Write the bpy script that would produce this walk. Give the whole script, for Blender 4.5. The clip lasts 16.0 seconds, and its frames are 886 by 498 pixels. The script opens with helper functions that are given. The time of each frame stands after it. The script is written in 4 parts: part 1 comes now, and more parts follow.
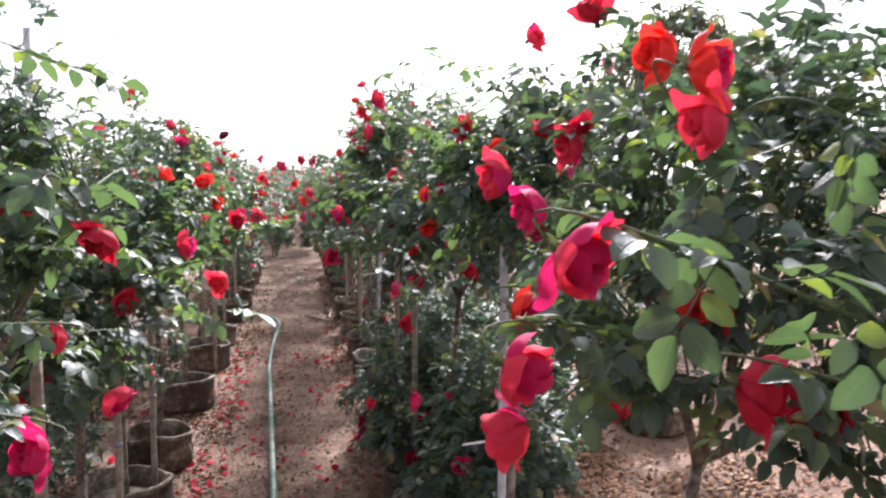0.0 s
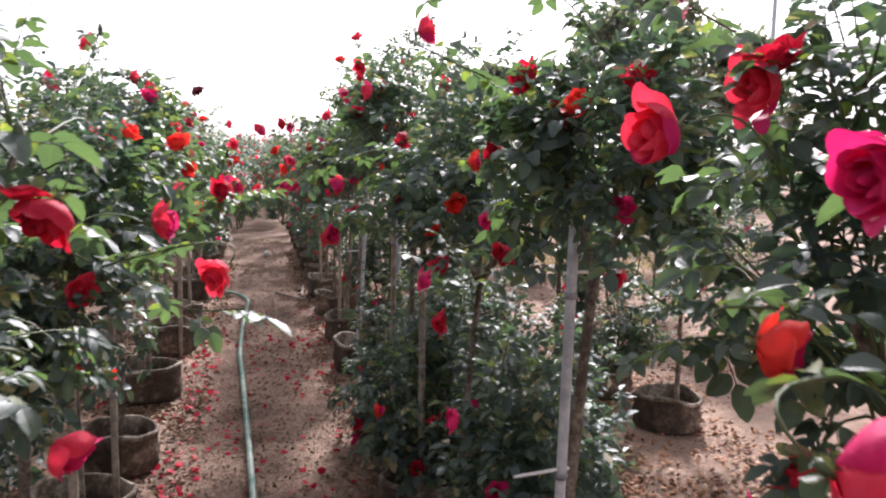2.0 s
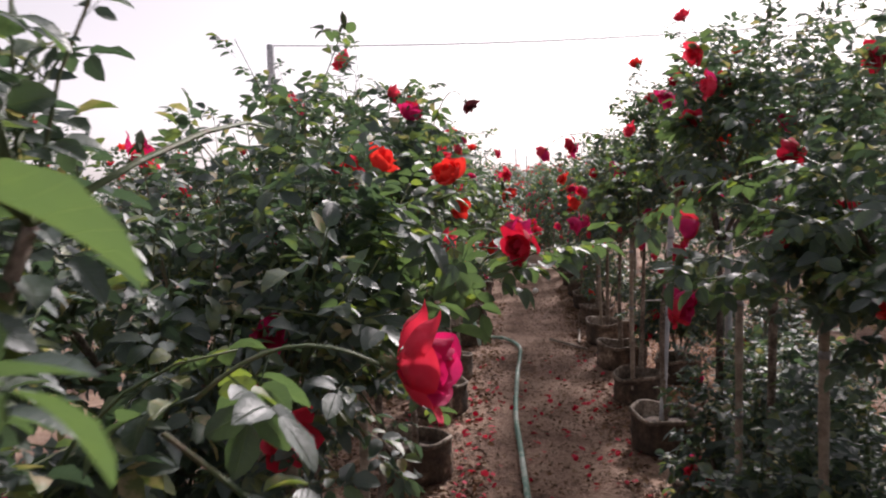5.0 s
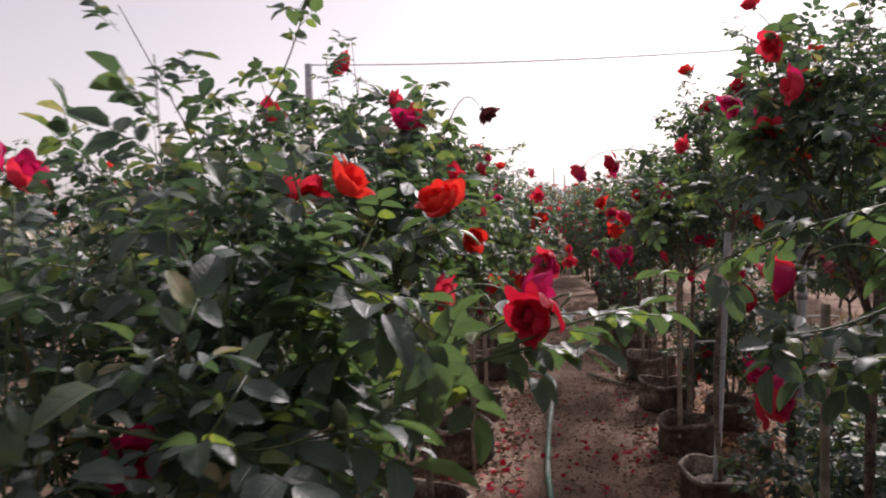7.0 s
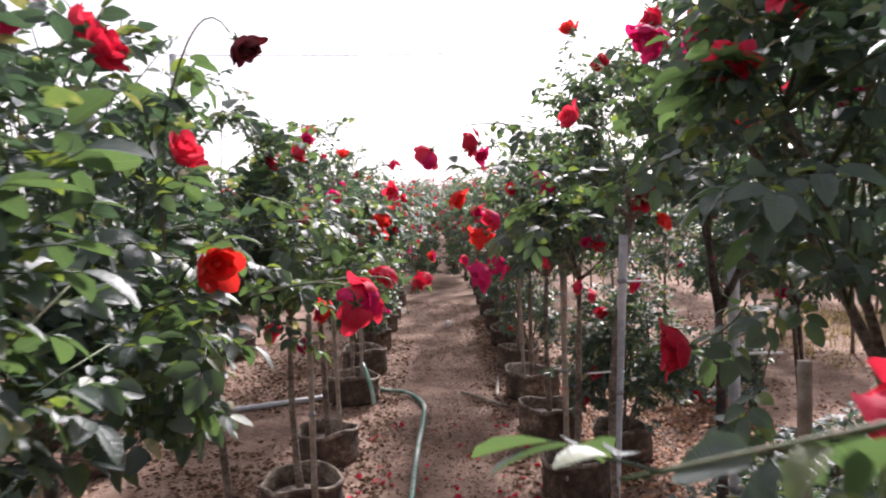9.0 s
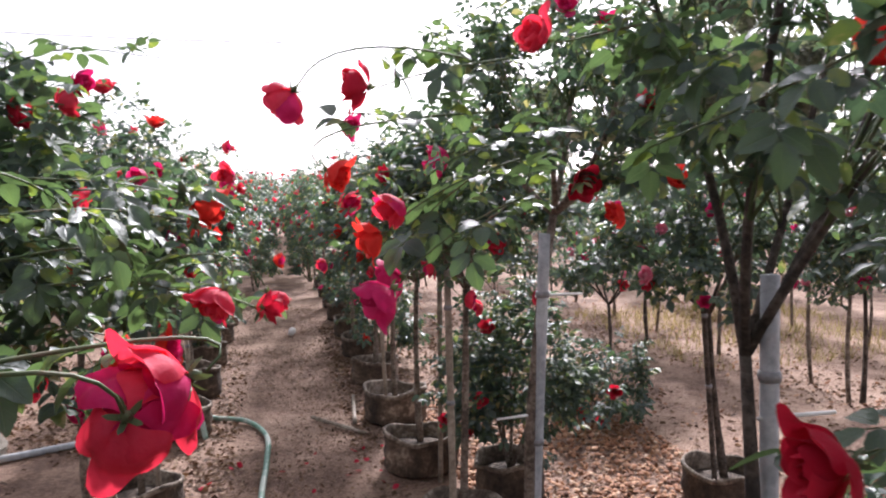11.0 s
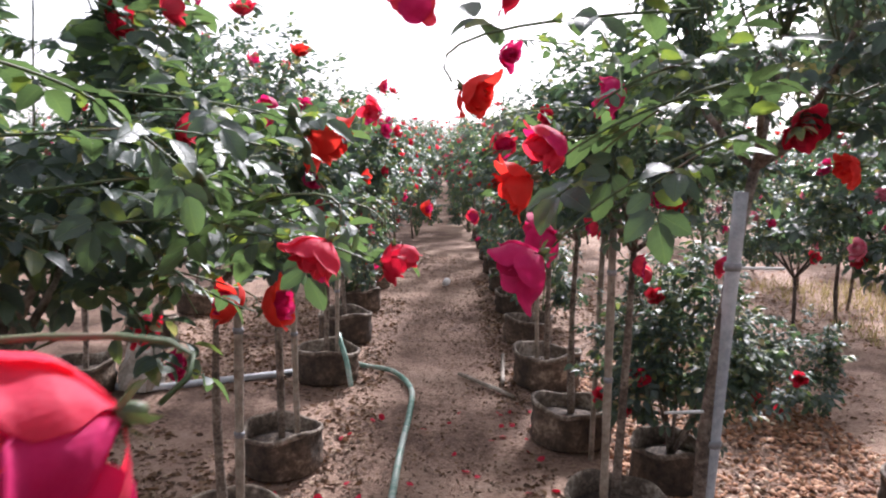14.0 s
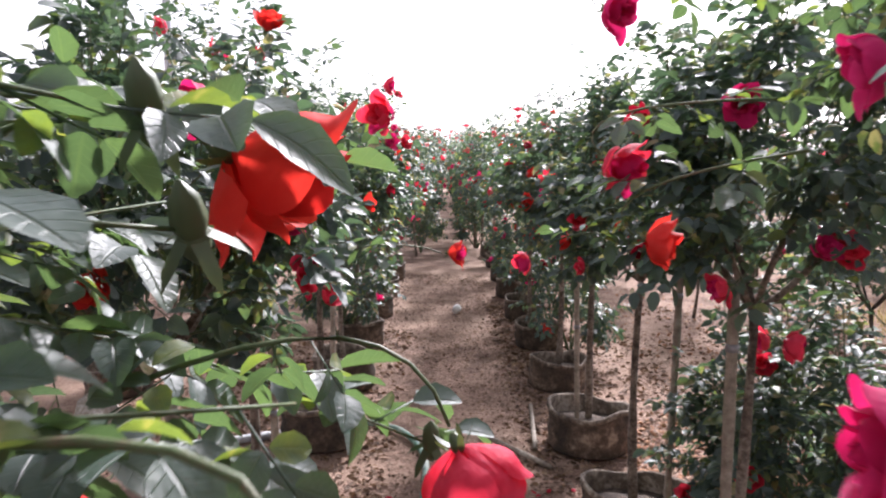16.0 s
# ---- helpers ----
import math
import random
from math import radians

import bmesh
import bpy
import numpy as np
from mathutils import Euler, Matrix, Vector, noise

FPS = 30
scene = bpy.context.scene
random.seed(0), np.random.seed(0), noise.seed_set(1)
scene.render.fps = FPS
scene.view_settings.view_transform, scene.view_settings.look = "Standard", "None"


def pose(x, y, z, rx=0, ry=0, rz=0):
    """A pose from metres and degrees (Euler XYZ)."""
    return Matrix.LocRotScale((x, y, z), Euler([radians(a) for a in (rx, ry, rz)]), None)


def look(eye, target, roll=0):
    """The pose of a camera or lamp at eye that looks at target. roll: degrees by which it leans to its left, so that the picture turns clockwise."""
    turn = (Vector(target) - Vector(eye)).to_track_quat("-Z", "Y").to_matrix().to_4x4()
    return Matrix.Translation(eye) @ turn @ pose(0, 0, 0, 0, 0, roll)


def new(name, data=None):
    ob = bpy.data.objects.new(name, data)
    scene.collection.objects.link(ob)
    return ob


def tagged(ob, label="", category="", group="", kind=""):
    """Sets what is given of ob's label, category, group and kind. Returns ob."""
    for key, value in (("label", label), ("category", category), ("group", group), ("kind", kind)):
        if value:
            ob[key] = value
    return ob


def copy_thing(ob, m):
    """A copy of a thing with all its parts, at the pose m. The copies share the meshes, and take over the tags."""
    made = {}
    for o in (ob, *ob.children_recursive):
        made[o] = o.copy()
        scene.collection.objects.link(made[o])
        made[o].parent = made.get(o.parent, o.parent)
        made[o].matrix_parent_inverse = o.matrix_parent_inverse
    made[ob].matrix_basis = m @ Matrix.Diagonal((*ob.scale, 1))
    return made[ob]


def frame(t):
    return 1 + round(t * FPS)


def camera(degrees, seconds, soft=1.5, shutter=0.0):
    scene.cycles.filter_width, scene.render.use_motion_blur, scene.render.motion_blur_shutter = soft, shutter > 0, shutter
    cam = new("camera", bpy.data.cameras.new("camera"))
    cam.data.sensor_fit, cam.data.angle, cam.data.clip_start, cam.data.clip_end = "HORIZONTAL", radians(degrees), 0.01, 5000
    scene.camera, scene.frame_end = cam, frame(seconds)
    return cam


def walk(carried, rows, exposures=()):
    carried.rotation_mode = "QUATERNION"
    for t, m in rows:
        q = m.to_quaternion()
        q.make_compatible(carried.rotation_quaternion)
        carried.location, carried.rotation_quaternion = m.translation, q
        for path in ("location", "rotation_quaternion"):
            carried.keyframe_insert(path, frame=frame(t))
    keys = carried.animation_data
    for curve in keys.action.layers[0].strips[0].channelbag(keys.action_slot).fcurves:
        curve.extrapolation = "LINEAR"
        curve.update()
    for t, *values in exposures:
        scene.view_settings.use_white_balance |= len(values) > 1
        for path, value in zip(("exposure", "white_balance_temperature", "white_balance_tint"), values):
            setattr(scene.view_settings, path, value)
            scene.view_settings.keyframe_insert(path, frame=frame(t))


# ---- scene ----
cam = camera(58.4, 16.0, soft=2.1, shutter=0.4)
METRES, EYE, TILT, LEAN, TURN = 5.0, 1.47, -4.9, 0.0, -10.3
ROWS = [
    (0.0, 0.0, 0.0, 0.0, -0.0, 0.0, -0.0),
    (0.5, -0.0077, 0.0181, 0.0, 1.52, -2.11, -0.35),
    (1.0, -0.0294, 0.0423, -0.0009, 1.18, -2.07, -0.75),
    (1.5, -0.0424, 0.06, -0.0026, -1.56, -2.0, -0.85),
    (2.0, -0.0385, 0.0938, 0.0029, -2.77, -1.87, -0.89),
    (2.5, -0.0368, 0.1298, 0.0102, -0.67, -1.52, -1.08),
    (3.0, -0.0467, 0.1524, 0.0096, 5.34, -1.26, -0.89),
    (3.5, -0.0691, 0.1893, 0.0116, 11.74, -1.12, -0.6),
    (4.0, -0.0814, 0.214, 0.0128, 13.6, -0.83, -0.36),
    (6.5, -0.1065, 0.3647, 0.0277, 18.59, 1.23, 0.21),
    (7.0, -0.1055, 0.3769, 0.0303, 18.49, 1.39, -0.27),
    (7.5, -0.1058, 0.4241, 0.035, 16.44, 1.5, 0.05),
    (8.0, -0.1056, 0.4713, 0.0389, 12.85, 1.43, 0.62),
    (10.5, -0.1374, 0.6822, 0.0526, 5.23, 0.41, 2.57),
    (11.0, -0.154, 0.7162, 0.0527, -1.42, 0.58, 1.5),
    (11.5, -0.1632, 0.7388, 0.0517, -1.77, 0.25, 0.57),
    (12.0, -0.1571, 0.7511, 0.0544, 1.49, -0.14, 0.52),
    (12.5, -0.1517, 0.7509, 0.0536, 3.58, -0.45, 0.21),
    (13.0, -0.1491, 0.751, 0.0526, 5.18, -0.93, -0.62),
    (13.5, -0.1497, 0.7552, 0.0518, 9.63, -2.07, -1.09),
    (14.0, -0.1542, 0.7799, 0.0525, 10.25, -2.81, -1.55),
    (14.5, -0.1694, 0.8158, 0.0633, 9.49, -2.53, -1.37),
    (15.0, -0.1808, 0.8509, 0.0643, 9.27, -2.35, -1.24),
    (15.5, -0.1908, 0.899, 0.0684, 9.7, -2.19, -1.3),
    (16.0, -0.2018, 0.9382, 0.0693, 10.19, -2.17, -1.18),
]
walk(cam, [(t, pose(0, 0, EYE, TILT, LEAN, TURN) @ pose(METRES * x, METRES * y, METRES * z, 90 + pitch, roll, yaw)) for t, x, y, z, yaw, pitch, roll in ROWS],
     [(0, 1.50, 5950, 15.5), (1.5, 1.54, 5950, 15.5), (2.5, .98, 6150, 18.5), (3.5, .76, 6300, 20.5), (7, .28, 6400, 20), (8.2, .82, 6250, 21), (10.3, 1.30, 5980, 17), (13, 1.32, 5900, 17), (16, 1.42, 5950, 18)])

# ---- world, sun, exposure ----
SUN_ELEV, SUN_YAW = 36.0, -20.0          # degrees; yaw from straight ahead, minus is to the right
world = bpy.data.worlds.new("world")
scene.world = world
world.use_nodes = True
wn, wl = world.node_tree.nodes, world.node_tree.links
sky = wn.new("ShaderNodeTexSky")
sky.sky_type = 'NISHITA'
sky.sun_disc = False
sky.sun_elevation = radians(SUN_ELEV)
sky.sun_rotation = radians(-SUN_YAW)
sky.dust_density, sky.air_density, sky.ozone_density = 2.0, 1.0, 1.0
wn["Background"].inputs["Strength"].default_value = 0.15
haze = wn.new("ShaderNodeMix")            # thin white dust haze over the whole sky
haze.data_type = 'RGBA'
haze.inputs["Factor"].default_value = 0.88
glow = wn.new("ShaderNodeRGBToBW")        # the haze is brightest round the sun and dull behind the walker
wl.new(sky.outputs[0], glow.inputs[0])
level = wn.new("ShaderNodeMath")
level.operation = 'MULTIPLY_ADD'
level.inputs[1].default_value, level.inputs[2].default_value = 0.52, 1.35
wl.new(glow.outputs[0], level.inputs[0])
cap = wn.new("ShaderNodeMath")
cap.operation = 'MINIMUM'
cap.inputs[1].default_value = 9.0
wl.new(level.outputs[0], cap.inputs[0])
tone = wn.new("ShaderNodeVectorMath")
tone.operation = 'SCALE'
tone.inputs[0].default_value = (1.055, 0.985, 0.965)
wl.new(cap.outputs[0], tone.inputs["Scale"])
wl.new(tone.outputs[0], haze.inputs["B"])
wl.new(sky.outputs[0], haze.inputs["A"])
wl.new(haze.outputs["Result"], wn["Background"].inputs["Color"])
sun_data = bpy.data.lights.new("sun", 'SUN')
sun_data.energy, sun_data.angle, sun_data.color = 3.7, radians(6.0), (1.0, 0.94, 0.88)
sun = new("sun", sun_data)
sa, se = radians(SUN_YAW), radians(SUN_ELEV)
sun_dir = Vector((-math.sin(sa) * math.cos(se), math.cos(sa) * math.cos(se), math.sin(se)))
sun.matrix_world = look((0, 0, 20), Vector((0, 0, 20)) - sun_dir)


# ---- materials ----
def mat(name):
    m = bpy.data.materials.new(name)
    m.use_nodes = True
    nt = m.node_tree
    return m, nt.nodes, nt.links, nt.nodes["Principled BSDF"]


def ramp(nodes, stops):
    r = nodes.new("ShaderNodeValToRGB")
    els = r.color_ramp.elements
    while len(els) < len(stops):
        els.new(0.5)
    for e, (p, c) in zip(els, stops):
        e.position, e.color = p, (*c, 1)
    return r


def noise_node(nodes, links, scale, detail=4, rough=0.6, coord="Object"):
    tc = nodes.new("ShaderNodeTexCoord")
    n = nodes.new("ShaderNodeTexNoise")
    n.inputs["Scale"].default_value, n.inputs["Detail"].default_value = scale, detail
    n.inputs["Roughness"].default_value = rough
    links.new(tc.outputs[coord], n.inputs["Vector"])
    return n


def bump_from(nodes, links, sock, bsdf, strength, dist=0.01):
    b = nodes.new("ShaderNodeBump")
    b.inputs["Strength"].default_value, b.inputs["Distance"].default_value = strength, dist
    links.new(sock, b.inputs["Height"])
    links.new(b.outputs[0], bsdf.inputs["Normal"])


def surface(name, stops, scale, rough=0.8, bump=0.4, fine=6.0, metal=0.0, dist=0.01, coord="Object"):
    """A grained surface: two noises, a coarse one for stains and a fine one for grain."""
    m, n, l, b = mat(name)
    coarse = noise_node(n, l, scale, coord=coord)
    grain = noise_node(n, l, scale * fine, 6, 0.7, coord=coord)
    mix = n.new("ShaderNodeMix")
    mix.inputs["Factor"].default_value = 0.45
    l.new(coarse.outputs[0], mix.inputs["A"])
    l.new(grain.outputs[0], mix.inputs["B"])
    spread = n.new("ShaderNodeMapRange")
    spread.inputs["From Min"].default_value, spread.inputs["From Max"].default_value = 0.36, 0.64
    l.new(mix.outputs[0], spread.inputs["Value"])
    r = ramp(n, stops)
    l.new(spread.outputs[0], r.inputs[0])
    l.new(r.outputs[0], b.inputs["Base Color"])
    b.inputs["Roughness"].default_value, b.inputs["Metallic"].default_value = rough, metal
    bump_from(n, l, grain.outputs[0], b, bump, dist)
    return m


def calc(n, l, op, a, b=None, c=None):
    m = n.new("ShaderNodeMath")
    m.operation = op
    for i, v in enumerate((a, b, c)):
        if v is None:
            continue
        if isinstance(v, (int, float)):
            m.inputs[i].default_value = v
        else:
            l.new(v, m.inputs[i])
    return m.outputs[0]


def vein_lines(n, l):
    """1 on the midrib and side veins of a leaflet, from the blade's own coordinates (across, along)."""
    at = n.new("ShaderNodeAttribute")
    at.attribute_name = "blade"
    sep = n.new("ShaderNodeSeparateXYZ")
    l.new(at.outputs["Vector"], sep.inputs[0])
    across = calc(n, l, 'ABSOLUTE', sep.outputs[0])
    rib = calc(n, l, 'SUBTRACT', 1.0, calc(n, l, 'MULTIPLY', across, 11.0))
    saw = calc(n, l, 'FRACT', calc(n, l, 'MULTIPLY', calc(n, l, 'MULTIPLY_ADD', across, -0.22, sep.outputs[1]), 7.0))
    side = calc(n, l, 'MULTIPLY_ADD', calc(n, l, 'ABSOLUTE', calc(n, l, 'SUBTRACT', saw, 0.5)), 9.0, -3.7)
    top = n.new("ShaderNodeClamp")
    l.new(calc(n, l, 'MAXIMUM', rib, calc(n, l, 'MULTIPLY', side, 0.45)), top.inputs[0])
    return top.outputs[0]


def thin(name, stops, rough, through_part, glow_tint, per="island", spots=18.0, sheen=0.5, veined=False):
    """Leaf or petal: glossy sheet that lets light through, varied piece by piece."""
    m, n, l, b = mat(name)
    geo = n.new("ShaderNodeNewGeometry")
    info = n.new("ShaderNodeObjectInfo")
    sp = noise_node(n, l, spots, 3)
    rnd = geo.outputs["Random Per Island"] if per == "island" else info.outputs["Random"]
    a = n.new("ShaderNodeMath")
    a.operation = 'MULTIPLY_ADD'
    l.new(sp.outputs[0], a.inputs[0])
    a.inputs[1].default_value = 0.5
    l.new(rnd, a.inputs[2])
    s = n.new("ShaderNodeMath")
    s.operation = 'SUBTRACT'
    l.new(a.outputs[0], s.inputs[0])
    s.inputs[1].default_value = 0.25
    r = ramp(n, stops)
    l.new(s.outputs[0], r.inputs[0])
    colour, height = r.outputs[0], sp.outputs[0]
    if veined:
        vein = vein_lines(n, l)
        pale = n.new("ShaderNodeMix")
        pale.data_type = 'RGBA'
        weak = n.new("ShaderNodeMath")
        weak.operation = 'MULTIPLY'
        weak.inputs[1].default_value = 0.17
        l.new(vein, weak.inputs[0])
        l.new(weak.outputs[0], pale.inputs["Factor"])
        l.new(colour, pale.inputs["A"])
        pale.inputs["B"].default_value = (0.15, 0.19, 0.10, 1)
        colour = pale.outputs["Result"]
        relief = n.new("ShaderNodeMath")
        relief.operation = 'MULTIPLY_ADD'
        l.new(vein, relief.inputs[0])
        relief.inputs[1].default_value = -0.40
        l.new(sp.outputs[0], relief.inputs[2])
        height = relief.outputs[0]
    l.new(colour, b.inputs["Base Color"])
    b.inputs["Roughness"].default_value = rough
    b.inputs["Specular IOR Level"].default_value = sheen
    bump_from(n, l, height, b, 0.45, 0.006)
    tint = n.new("ShaderNodeMix")
    tint.data_type, tint.blend_type = 'RGBA', 'MULTIPLY'
    tint.inputs["Factor"].default_value = 1.0
    l.new(colour, tint.inputs["A"])
    tint.inputs["B"].default_value = (*glow_tint, 1)
    tr = n.new("ShaderNodeBsdfTranslucent")
    l.new(tint.outputs["Result"], tr.inputs["Color"])
    mx = n.new("ShaderNodeMixShader")
    mx.inputs[0].default_value = through_part
    l.new(b.outputs[0], mx.inputs[1])
    l.new(tr.outputs[0], mx.inputs[2])
    l.new(mx.outputs[0], n["Material Output"].inputs["Surface"])
    return m


GREEN = [(0.0, (0.042, 0.064, 0.060)), (0.5, (0.062, 0.094, 0.084)), (0.82, (0.084, 0.122, 0.082)), (0.95, (0.14, 0.17, 0.06)), (1.0, (0.32, 0.26, 0.16))]
leaf_mat = thin("rose_leaf", GREEN, 0.50, 0.30, (1.9, 2.2, 1.15), spots=26.0, sheen=.65, veined=True)
far_leaf_mat = thin("far_rose_leaf", GREEN, 0.50, 0.30, (1.9, 2.2, 1.15), spots=26.0, sheen=.65)
leaf_one_mat = thin("rose_leaf_single", GREEN, 0.48, 0.36, (2.5, 2.8, 0.95), spots=26.0, sheen=.65, veined=True)
dry_leaf_mat = thin("dry_leaf", [(0.0, (0.07, 0.038, 0.022)), (0.5, (0.16, 0.092, 0.05)), (0.9, (0.27, 0.17, 0.10)), (1.0, (0.42, 0.32, 0.22))], 0.8, 0.15, (1.2, 1, .8))
# distant leaves: base colour raised to grey to paint in the air's haze
hazed_tree_leaf_mat = thin("hazed_tree_leaf", [(0.0, (0.12, 0.135, 0.115)), (0.6, (0.16, 0.175, 0.145)), (1.0, (0.20, 0.21, 0.17))], 0.6, 0.4, (1.5, 1.6, 0.9))
petal_mats = {
    "scarlet": thin("petal_scarlet", [(0.0, (0.56, 0.026, 0.062)), (0.6, (0.70, 0.050, 0.105)), (1.0, (0.78, 0.12, 0.19))], 0.66, 0.44, (1.3, .9, .8), sheen=.2, spots=36.0),
    "orange": thin("petal_orange", [(0.0, (0.62, 0.028, 0.026)), (0.6, (0.76, 0.050, 0.040)), (1.0, (0.82, 0.10, 0.07))], 0.66, 0.47, (1.2, 1, .8), sheen=.2, spots=36.0),
    "magenta": thin("petal_magenta", [(0.0, (0.44, 0.012, 0.09)), (0.6, (0.62, 0.024, 0.15)), (1.0, (0.74, 0.07, 0.25))], 0.66, 0.42, (1.2, .9, 1), sheen=.2, spots=36.0),
    "crimson": thin("petal_crimson", [(0.0, (0.36, 0.010, 0.032)), (0.6, (0.50, 0.018, 0.05)), (1.0, (0.60, 0.045, 0.085))], 0.66, 0.36, (1.4, .9, .9), sheen=.2, spots=36.0),
    "wilted": thin("petal_wilted", [(0.0, (0.05, 0.012, 0.014)), (0.6, (0.12, 0.02, 0.025)), (1.0, (0.22, 0.05, 0.05))], 0.7, 0.2, (1.3, .9, .9), sheen=.2),
    "pink": thin("petal_pink", [(0.0, (0.62, 0.16, 0.26)), (0.6, (0.74, 0.28, 0.38)), (1.0, (0.82, 0.45, 0.52))], 0.66, 0.35, (1.1, .9, .9), sheen=.2, spots=36.0),
}
sepal_mat = thin("sepal_green", [(0.0, (0.055, 0.08, 0.04)), (1.0, (0.12, 0.15, 0.075))], 0.5, 0.2, (1.5, 1.6, .8))
stem_mat = surface("green_cane", [(0.2, (0.05, 0.09, 0.03)), (0.6, (0.09, 0.12, 0.045)), (0.9, (0.14, 0.10, 0.06))], 9, 0.6, 0.2)
bark_mat = surface("rose_bark", [(0.25, (0.075, 0.055, 0.042)), (0.5, (0.17, 0.13, 0.10)), (0.8, (0.30, 0.25, 0.20))], 14, 0.9, 0.9)
dark_bark_mat = surface("dark_rose_bark", [(0.25, (0.030, 0.024, 0.020)), (0.5, (0.065, 0.050, 0.040)), (0.8, (0.13, 0.105, 0.085))], 14, 0.9, 0.9)
bamboo_mat = surface("weathered_bamboo", [(0.2, (0.17, 0.135, 0.10)), (0.55, (0.29, 0.24, 0.185)), (0.9, (0.42, 0.36, 0.29))], 7, 0.7, 0.4)
post_mat = surface("grey_post", [(0.2, (0.30, 0.32, 0.34)), (0.6, (0.44, 0.46, 0.48)), (0.9, (0.55, 0.56, 0.57))], 8, 0.75, 0.35)
bag_mat = surface("dusty_bag", [(0.1, (0.024, 0.017, 0.012)), (0.5, (0.072, 0.048, 0.032)), (0.75, (0.145, 0.098, 0.066)), (0.97, (0.33, 0.25, 0.18))], 5, 0.9, 0.9, dist=0.012)
rim_mat = surface("dusty_rim", [(0.25, (0.075, 0.055, 0.040)), (0.55, (0.19, 0.145, 0.105)), (0.85, (0.42, 0.36, 0.29))], 7, 0.85, 0.7)
sack_mat = surface("pale_sack", [(0.2, (0.22, 0.19, 0.15)), (0.6, (0.36, 0.32, 0.27)), (0.9, (0.48, 0.44, 0.39))], 9, 0.8, 0.6)
pot_soil_mat = surface("pot_soil", [(0.2, (0.035, 0.026, 0.02)), (0.55, (0.09, 0.065, 0.05)), (0.9, (0.2, 0.15, 0.11))], 16, 0.95, 1.0, dist=0.02)
hose_mat = surface("green_hose", [(0.3, (0.10, 0.23, 0.17)), (0.5, (0.21, 0.34, 0.27)), (0.7, (0.40, 0.47, 0.41))], 3, 0.45, 0.2)
pipe_mat = surface("grey_pvc", [(0.2, (0.32, 0.34, 0.37)), (0.6, (0.48, 0.50, 0.52)), (0.9, (0.58, 0.58, 0.57))], 5, 0.5, 0.2)
wire_mat = surface("dull_wire", [(0.2, (0.20, 0.20, 0.21)), (0.8, (0.32, 0.32, 0.33))], 20, 0.6, 0.1, metal=0.4)
tie_mat = surface("white_tie", [(0.2, (0.6, 0.6, 0.58)), (0.8, (0.78, 0.78, 0.75))], 20, 0.5, 0.1)
paper_mat = surface("white_scrap", [(0.2, (0.6, 0.58, 0.55)), (0.8, (0.8, 0.79, 0.76))], 20, 0.7, 0.2)
chip_mat = thin("wood_chip", [(0.0, (0.14, 0.058, 0.03)), (0.5, (0.36, 0.165, 0.08)), (0.9, (0.52, 0.30, 0.17)), (1.0, (0.6, 0.45, 0.32))], 0.85, 0.05, (1, 1, 1))
clod_mat = surface("soil_clod", [(0.2, (0.13, 0.085, 0.06)), (0.8, (0.30, 0.21, 0.15))], 30, 0.95, 0.8)
grass_mat = thin("dry_grass", [(0.0, (0.20, 0.17, 0.07)), (0.5, (0.36, 0.29, 0.13)), (1.0, (0.45, 0.40, 0.22))], 0.7, 0.3, (1.2, 1.1, .8))


def ground_material():
    m, n, l, b = mat("dry_earth")
    big = noise_node(n, l, 0.55, 5, 0.6)
    mid = noise_node(n, l, 4.0, 6, 0.65)
    fine = noise_node(n, l, 45.0, 6, 0.75)
    m1 = n.new("ShaderNodeMix")
    m1.inputs["Factor"].default_value = 0.5
    l.new(big.outputs[0], m1.inputs["A"])
    l.new(mid.outputs[0], m1.inputs["B"])
    m2 = n.new("ShaderNodeMix")
    m2.inputs["Factor"].default_value = 0.35
    l.new(m1.outputs[0], m2.inputs["A"])
    l.new(fine.outputs[0], m2.inputs["B"])
    r = ramp(n, [(0.36, (0.098, 0.055, 0.037)), (0.44, (0.18, 0.107, 0.074)), (0.51, (0.345, 0.222, 0.158)), (0.62, (0.50, 0.357, 0.27))])
    l.new(m2.outputs[0], r.inputs[0])
    l.new(r.outputs[0], b.inputs["Base Color"])
    b.inputs["Roughness"].default_value = 0.95
    add = n.new("ShaderNodeMath")
    add.operation = 'MULTIPLY_ADD'
    l.new(fine.outputs[0], add.inputs[0])
    add.inputs[1].default_value = 0.4
    l.new(mid.outputs[0], add.inputs[2])
    bump_from(n, l, add.outputs[0], b, 1.0, 0.05)
    return m


ground_mat = ground_material()


# ---- mesh helpers ----
def mesh_from(name, verts, faces, *mats, smooth=True, face_mats=None):
    me = bpy.data.meshes.new(name)
    me.from_pydata([tuple(v) for v in verts] if not isinstance(verts, list) else verts, [], faces)
    for m in mats:
        me.materials.append(m)
    if smooth:
        me.polygons.foreach_set("use_smooth", [True] * len(me.polygons))
    if face_mats is not None:
        me.polygons.foreach_set("material_index", face_mats)
    me.update()
    return me


def blade_coords(me, coords):
    at = me.attributes.new("blade", 'FLOAT_VECTOR', 'POINT')
    at.data.foreach_set("vector", np.asarray(coords, float).ravel())


